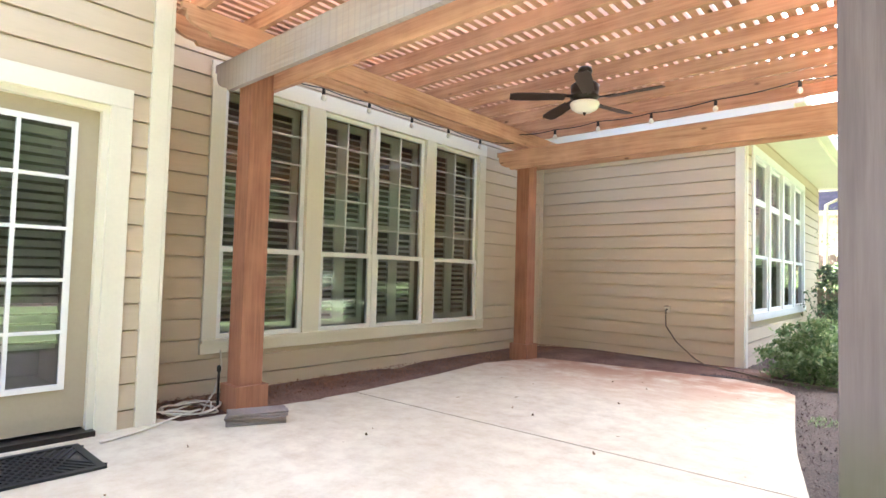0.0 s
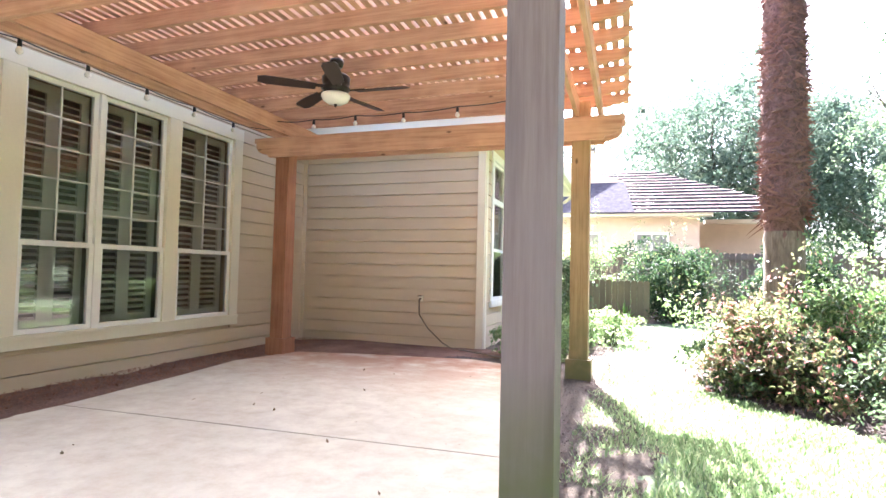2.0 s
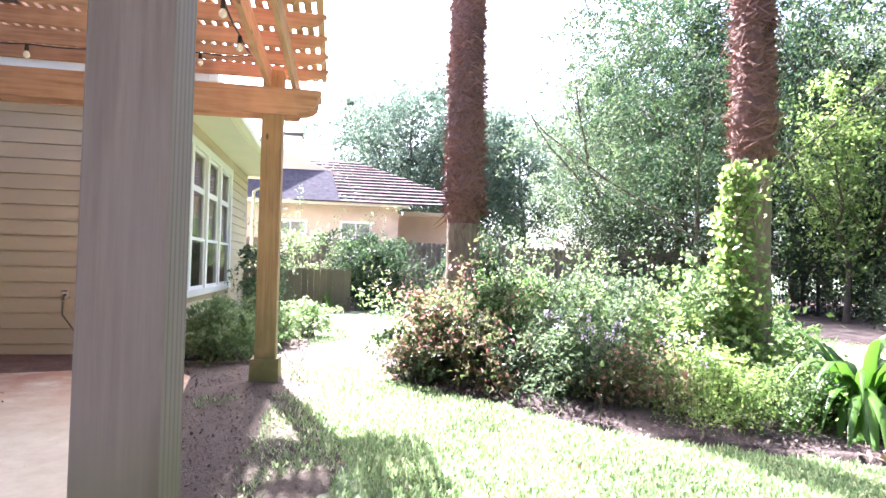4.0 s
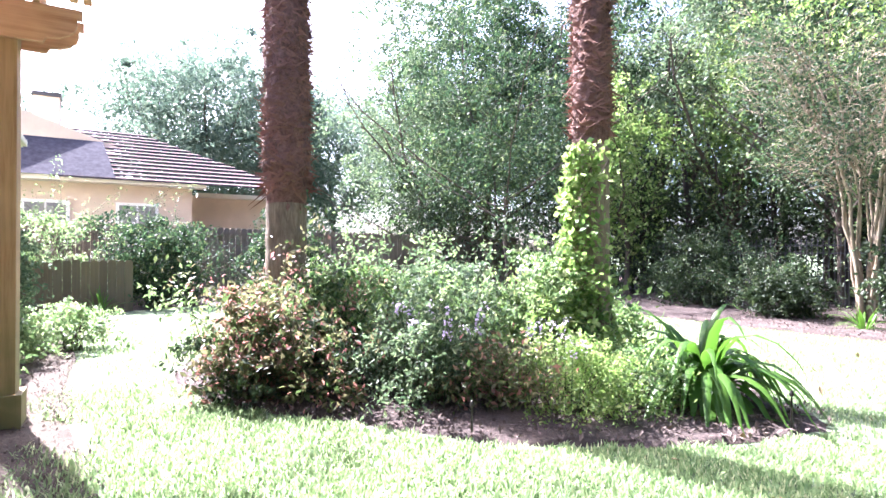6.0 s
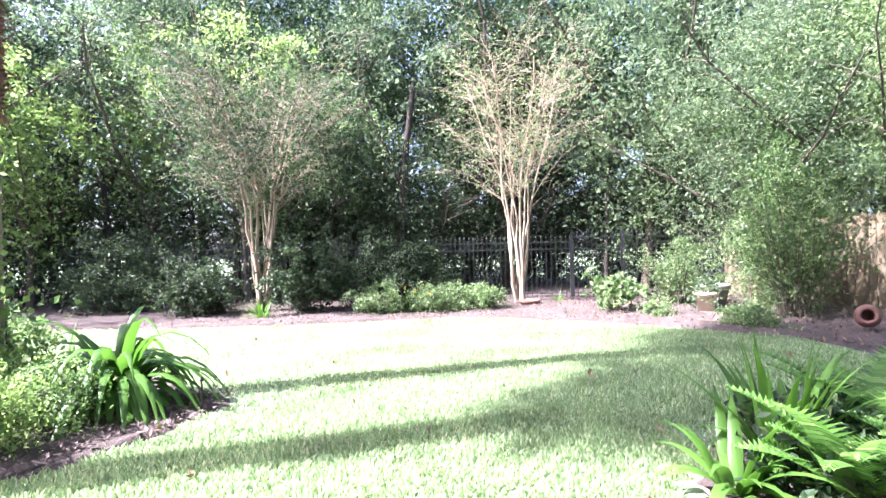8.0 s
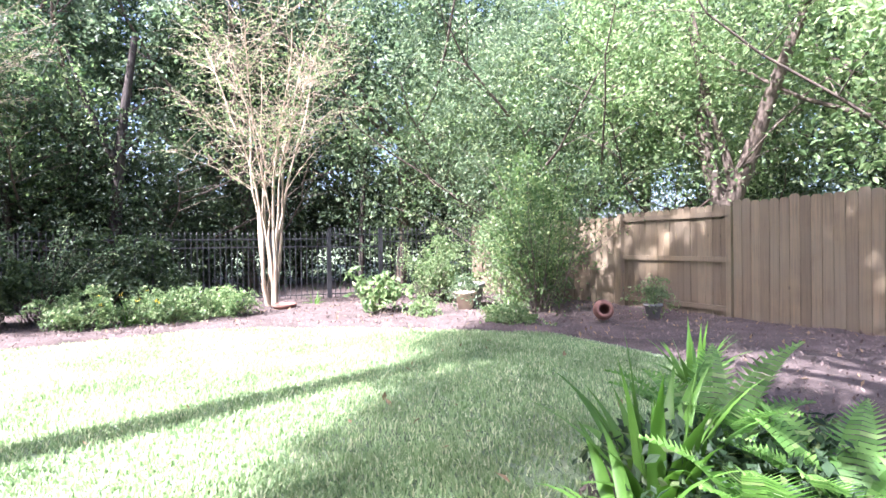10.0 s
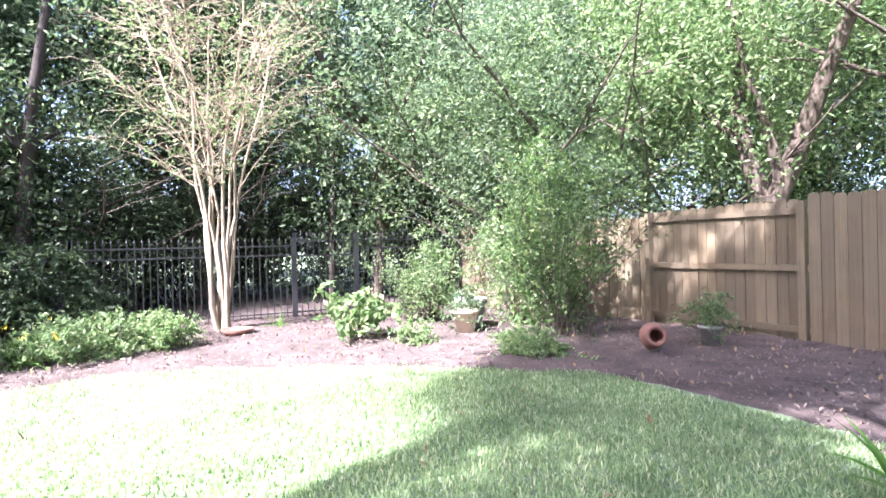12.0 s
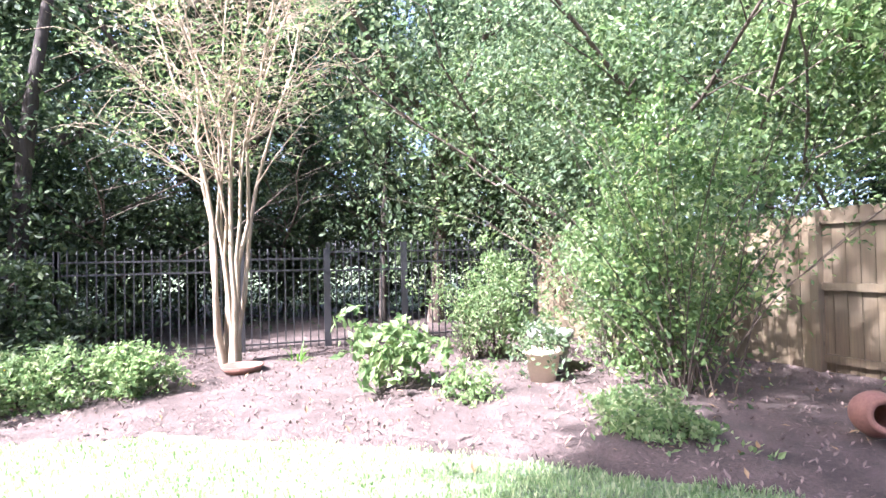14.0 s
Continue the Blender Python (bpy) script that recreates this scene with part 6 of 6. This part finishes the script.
# ---- small things on the patio ----
def small_things():
    mat = empty("door_mat", (-3.42, 0.55, 0.002), "dark brown rubber door mat with an openwork pattern", "door mat")
    bm = bmesh.new()
    for q in ((-0.26, 0.26, -0.5, -0.46, 0, 0.014), (-0.26, 0.26, 0.46, 0.5, 0, 0.014), (-0.26, -0.22, -0.46, 0.46, 0, 0.014), (0.22, 0.26, -0.46, 0.46, 0, 0.014)):
        box(bm, *q)
    part("border", bm, M_BLACK, mat)
    bm = bmesh.new()
    k = -0.44
    while k < 0.9:
        for s in (-1, 1):
            r = Matrix.Translation((0, k - 0.22, 0.006)) @ Matrix.Rotation(radians(33 * s), 4, "Z")
            if abs(k - 0.22) < 0.40:
                box(bm, -0.25, 0.25, -0.006, 0.006, -0.005, 0.006, r)
        k += 0.045
    part("mesh", bm, M_BLACK, mat)
    boxpart("backing", (-0.24, 0.24, -0.48, 0.48, 0.0, 0.004), M_JOINT, mat)

    rng = random.Random(7)
    for i in range(6):
        f = boxpart("thin_board", (-0.20, 0.20, -0.09, 0.09, 0, 0.012), M_SLATE, None, "thin weathered grey board stacked at the post foot", 0.003)
        f.matrix_basis = pose(-3.44 + rng.uniform(-0.015, 0.015), 2.08 + rng.uniform(-0.015, 0.015), 0.001 + i * 0.0135, 0, 0, 62 + rng.uniform(-7, 7))
        tagged(f, "", "board", "stack of boards")

    # coiled cord running down from the window
    P = [((-4.53, 2.33, 0.36), 0.008), ((-4.5, 2.33, 0.2), 0.008), ((-4.45, 2.25, 0.02), 0.008), ((-4.25, 2.1, -0.01), 0.008)]
    for k in range(46):
        a = k * 0.42
        P.append(((-4.0 + (0.17 + 0.03 * math.sin(k * 1.3)) * math.cos(a) + 0.05 * math.sin(k * 0.23), 1.85 + (0.2 + 0.04 * math.cos(k * 0.9)) * math.sin(a), 0.012 + 0.0008 * k + 0.006 * math.sin(k * 2.1)), 0.008))
    P += [((-3.86, 1.65, 0.012), 0.008), ((-3.7, 1.4, 0.01), 0.008), ((-3.62, 1.15, 0.01), 0.008)]
    tagged(part("cord", tube("cord", [P], M_CORD, 6), M_CORD), "cream extension cord coiled by the house wall", "cord")
    b = empty("stake_light", (-3.98, 2.05, -0.02), "short rusty metal stake beside the post", "stake")
    part("rod", tube("rod", [[((0, 0, 0), 0.01), ((0, 0, 0.3), 0.01)]], M_BRONZE, 6), M_BRONZE, b)
    part("tip", tube("tip", [[((0, 0, 0.3), 0.016), ((0, 0, 0.34), 0.016), ((0, 0, 0.35), 0.004)]], M_BRONZE, 8), M_BRONZE, b)

    tap = empty("garden_tap", (-2.55, 7.68, 0.67), "small brass garden tap with a dark hose", "tap")
    part("pipe", tube("pipe", [[((0, 0.04, 0), 0.013), ((0, -0.04, 0), 0.013), ((0, -0.06, -0.03), 0.012), ((0, -0.06, -0.06), 0.014)]], M_HOSE, 8), M_HOSE, tap)
    bm = bmesh.new()
    lathe(bm, [(0.0, 0.04), (0.03, 0.04), (0.032, 0.05), (0.0, 0.055)], 10, (0, -0.03, 0))
    part("handle", bm, M_HOSE, tap)
    boxpart("wall_plate", (-0.035, 0.035, 0.0, 0.025, -0.04, 0.05), M_TRIM, tap)
    H = [((-2.55, 7.62, 0.6), 0.009), ((-2.54, 7.6, 0.45), 0.009), ((-2.4, 7.6, 0.25), 0.009), ((-2.15, 7.55, 0.06), 0.009), ((-2.0, 7.5, -0.0), 0.009), ((-1.7, 7.35, 0.0), 0.009), ((-1.3, 7.1, 0.0), 0.009), ((-0.9, 7.0, 0.0), 0.009), ((-0.5, 7.0, 0.0), 0.009)]
    tagged(part("hose", tube("hose", [H], M_HOSE, 7), M_HOSE), "thin dark hose hanging from the tap to the bed", "hose")


small_things()


def string_lights():
    root = tagged(new("string_lights"), "string of clear globe bulbs on black cord under the pergola", "string lights")
    runs = [
        [(-4.02, 2.4, 2.74), (-4.02, 2.95, 2.755), (-4.02, 3.5, 2.765), (-4.02, 4.1, 2.755), (-4.02, 4.7, 2.765), (-4.02, 5.3, 2.755), (-3.9, 5.85, 2.80)],
        [(-3.72, 5.72, 2.86), (-3.2, 5.7, 2.84), (-2.65, 5.7, 2.85), (-2.05, 5.7, 2.84), (-1.42, 5.7, 2.86), (-0.72, 5.7, 2.90), (-0.28, 5.6, 2.88)],
        [(-0.26, 5.5, 2.84), (-0.26, 4.9, 2.76), (-0.26, 4.3, 2.74), (-0.26, 3.6, 2.76), (-0.26, 3.0, 2.74), (-0.24, 2.4, 2.78)],
    ]
    paths = []
    for run in runs:
        path = []
        for p, q in zip(run, run[1:]):
            for k in range(5):
                t = k / 5
                v = Vector(p).lerp(Vector(q), t)
                v.z -= 0.018 * math.sin(math.pi * t)
                path.append((v, 0.006))
        path.append((Vector(run[-1]), 0.006))
        paths.append(path)
    part("cable", tube("cable", paths, M_BLACK, 5), M_BLACK, root, "thin black cord")
    for run in runs:
        for p in run[1:-1]:
            bm = bmesh.new()
            lathe(bm, [(0.0, 0.0), (0.014, 0.0), (0.017, -0.05), (0.013, -0.06), (0.0, -0.06)], 10)
            s = part("socket", bm, M_BLACK, root)
            s.location = p
            bm = bmesh.new()
            lathe(bm, [(0.0, -0.055), (0.012, -0.06), (0.026, -0.085), (0.024, -0.105), (0.0, -0.122)], 12)
            g = part("bulb", bm, M_OPAL, s, "small pale bulb", smooth=True)


string_lights()


def path_light(x, y, h):
    r = empty("path_stake", (x, y, ground_z(x, y)), "small rusty garden stake with a knob on top", "stake")
    part("rod", tube("rod", [[((0, 0, -0.03), 0.007), ((0.005, 0, h), 0.006)]], M_BRONZE, 6), M_BRONZE, r)
    bm = bmesh.new()
    lathe(bm, [(0.0, 0.0), (0.014, 0.01), (0.016, 0.025), (0.006, 0.045), (0.0, 0.05)], 10, (0.005, 0, h - 0.01))
    part("knob", bm, M_BRONZE, r)
    r["group"] = "stakes in the beds"


for q in ((2.42, 4.45, 0.2), (4.36, 3.5, 0.24), (4.9, 4.1, 0.3)):
    path_light(*q)


def litter():
    """Bark chips, dry leaves and twigs lying on beds, patio and lawn."""
    rng = np.random.default_rng(600)

    def strew(name, n, xr, yr, poly, size, mat, lift, label, cat):
        x = xr[0] + (xr[1] - xr[0]) * rng.random(n)
        y = yr[0] + (yr[1] - yr[0]) * rng.random(n)
        if poly:
            k = np.array([inside(a, b, poly) for a, b in zip(x, y)])
            x, y = x[k], y[k]
        z = -0.04 - 0.013 * np.clip(x - 0.5, 0, 9) + lift
        c = np.stack([x, y, z], axis=1)
        me = leaves(name, c, size * (0.5 + rng.random(len(c))), mat, rng, 0.45, 6.0, 0.0)
        tagged(part(name, me, mat), label, cat, "", "stuff")

    strew("bark_mulch", 9000, (0.8, 6), (3.2, 9), ISLAND, 0.045, M_CHIP, 0.045, "loose dark bark mulch chips on the island bed", "mulch")
    strew("bark_mulch", 26000, (1, 14.5), (-6.5, 8), EAST_BED, 0.042, M_CHIP, 0.045, "loose bark mulch and dry leaves along the fences", "mulch")
    strew("bark_mulch", 11000, (-2.2, 0.6), (2.5, 9), HOUSE_BED, 0.024, M_CHIP, 0.028, "loose bark chips beside the patio", "mulch")
    strew("dry_leaves", 900, (4, 14), (-6.5, 3), EAST_BED, 0.06, M_LITTER, 0.055, "dry brown leaves scattered on the bark mulch", "leaves")
    strew("dry_leaves", 160, (0.3, 9), (-2, 8), None, 0.07, M_LITTER, 0.03, "scattered dry brown leaves on the lawn", "leaves")
    strew("pine_needles", 2600, (-4.5, -3.95), (1.6, 7.6), None, 0.03, M_NEEDLE, 0.042, "rusty dry needles along the house wall", "leaves")
    strew("patio_leaves", 30, (-3.4, -0.6), (0.5, 6.3), None, 0.032, M_LITTER, 0.045, "a few small dry leaves on the patio", "leaves")


litter()


def arching(name, x, y, n, length, mat, leafmat, label, seed, az=None):
    """Long arching stems with leaves along them."""
    rng = np.random.default_rng(seed)
    root = empty(name, (x, y, ground_z(x, y)), label, "shrub")
    paths, pts = [], []
    for k in range(n):
        a = 2 * math.pi * rng.random() if az is None else az + rng.normal() * 0.7
        el = radians(50 + 32 * rng.random())
        p = Vector((rng.normal() * 0.12, rng.normal() * 0.12, 0))
        d = Vector((math.cos(a) * math.cos(el), math.sin(a) * math.cos(el), math.sin(el)))
        L = length * (0.7 + 0.5 * rng.random())
        path = []
        for i in range(10):
            path.append((p.copy(), 0.008 * (1 - i / 11)))
            if i > 2:
                for _ in range(14):
                    pts.append(p + Vector(rng.normal(size=3) * 0.07))
            p = p + d * (L / 9)
            d = (d + Vector((0, 0, -0.11)) + Vector(rng.normal(size=3) * 0.05)).normalized()
        paths.append(path)
    part("branch", tube("branch", paths, mat, 5), mat, root)
    c = np.array([tuple(v) for v in pts])
    part("foliage", leaves("foliage", c, 0.035 + 0.035 * rng.random(len(c)), leafmat, rng), leafmat, root)


arching("arching_shrub", 2.6, 7.2, 20, 1.45, M_BARK, M_LEAF_LIGHT, "wild arching shrub rising behind the first palm", 701)
arching("arching_shrub", 3.3, 6.3, 26, 1.5, M_BARK, M_LEAF_BLUE, "wispy arching shrub in the middle of the bed", 702)
arching("arching_shrub", 3.9, 6.6, 18, 1.5, M_BARK, M_LEAF_LIGHT, "tall wispy shrub behind the second palm", 703)
arching("arching_shrub", 1.9, 6.2, 22, 1.25, M_BARK, M_LEAF_RED, "reddish arching stems of the end shrub", 704)
arching("arching_shrub", 2.7, 5.6, 26, 0.9, M_BARK, M_LEAF_BLUE, "fine flowering stems at the bed edge", 705)
arching("arching_shrub", 9.6, -3.9, 30, 3.4, M_BARK, M_LEAF_MID, "tall arching branches before the plank fence", 706)
arching("arching_shrub", 10.9, -4.2, 26, 3.0, M_BARK, M_LEAF_BLUE, "tall arching branches at the fence corner", 707)
arching("arching_shrub", 12.3, -2.9, 22, 1.5, M_BARK, M_LEAF_LIGHT, "feathery yellow-green stems near the gate", 708)
arching("arching_shrub", -0.3, 14.9, 20, 3.0, M_BARK, M_LEAF_LIGHT, "tall wispy shrub before the low fence", 709)
arching("arching_shrub", 1.5, 15.0, 20, 2.2, M_BARK, M_LEAF_OAK, "loose dark shrub before the back fence", 710)
arching("arching_shrub", 11.8, 7.6, 24, 1.6, M_BARK, M_LEAF_OAK, "dark arching shrub by the iron fence", 711)
arching("arching_shrub", 12.8, 4.2, 24, 2.0, M_BARK, M_LEAF_BLUE, "loose grey-green shrub by the iron fence", 712)


def blooms(name, x, y, z, spread, n, size, mat, label, seed):
    """Small flower heads on thin stalks standing in a shrub."""
    rng = np.random.default_rng(seed)
    root = empty(name, (x, y, ground_z(x, y)), label, "flowers")
    for _ in range(n):
        a, r = 2 * math.pi * rng.random(), spread * math.sqrt(rng.random())
        top = Vector((r * math.cos(a), r * math.sin(a), z * (0.75 + 0.35 * rng.random())))
        st = part("stalk", tube("stalk", [[((top.x * 0.5, top.y * 0.5, 0.02), 0.003), (top, 0.002)]], M_LEAF_OAK, 4), M_LEAF_OAK, root)
        p = np.array([tuple(top + Vector(rng.normal(size=3)) * size) for _ in range(14)])
        part("petal_cluster", leaves("petal_cluster", p, size * 1.1 * (0.6 + rng.random(len(p))), mat, rng, 0.8), mat, st)


blooms("lavender_flowers", 3.2, 4.4, 0.62, 0.3, 9, 0.02, M_PETAL, "pale lavender flower heads in the low shrub", 801)
blooms("lavender_flowers", 2.65, 5.2, 0.72, 0.4, 14, 0.022, M_PETAL, "pale flower spikes in the fine-leaved shrub", 802)
blooms("yellow_flowers", 11.4, 2.4, 0.5, 0.9, 10, 0.013, M_YELLOW, "small yellow flowers among the low plants", 803)
arching("twiggy_shrub", 2.95, 4.85, 24, 0.5, M_BARK, M_LEAF_RED, "brown half-bare twiggy plant at the bed edge", 713)
arching("arching_shrub", 1.6, 7.0, 18, 1.1, M_BARK, M_LEAF_LIGHT, "yellow-green shoots beside the first palm", 714)
arching("arching_shrub", 3.7, 5.3, 24, 1.1, M_BARK, M_LEAF_YELLOW, "sunlit yellow-green shoots at the vine foot", 715)
arching("wispy_shrub", 3.3, 15.0, 16, 2.0, M_BARK, M_LEAF_OAK, "loose dark shrub against the back fence", 716)
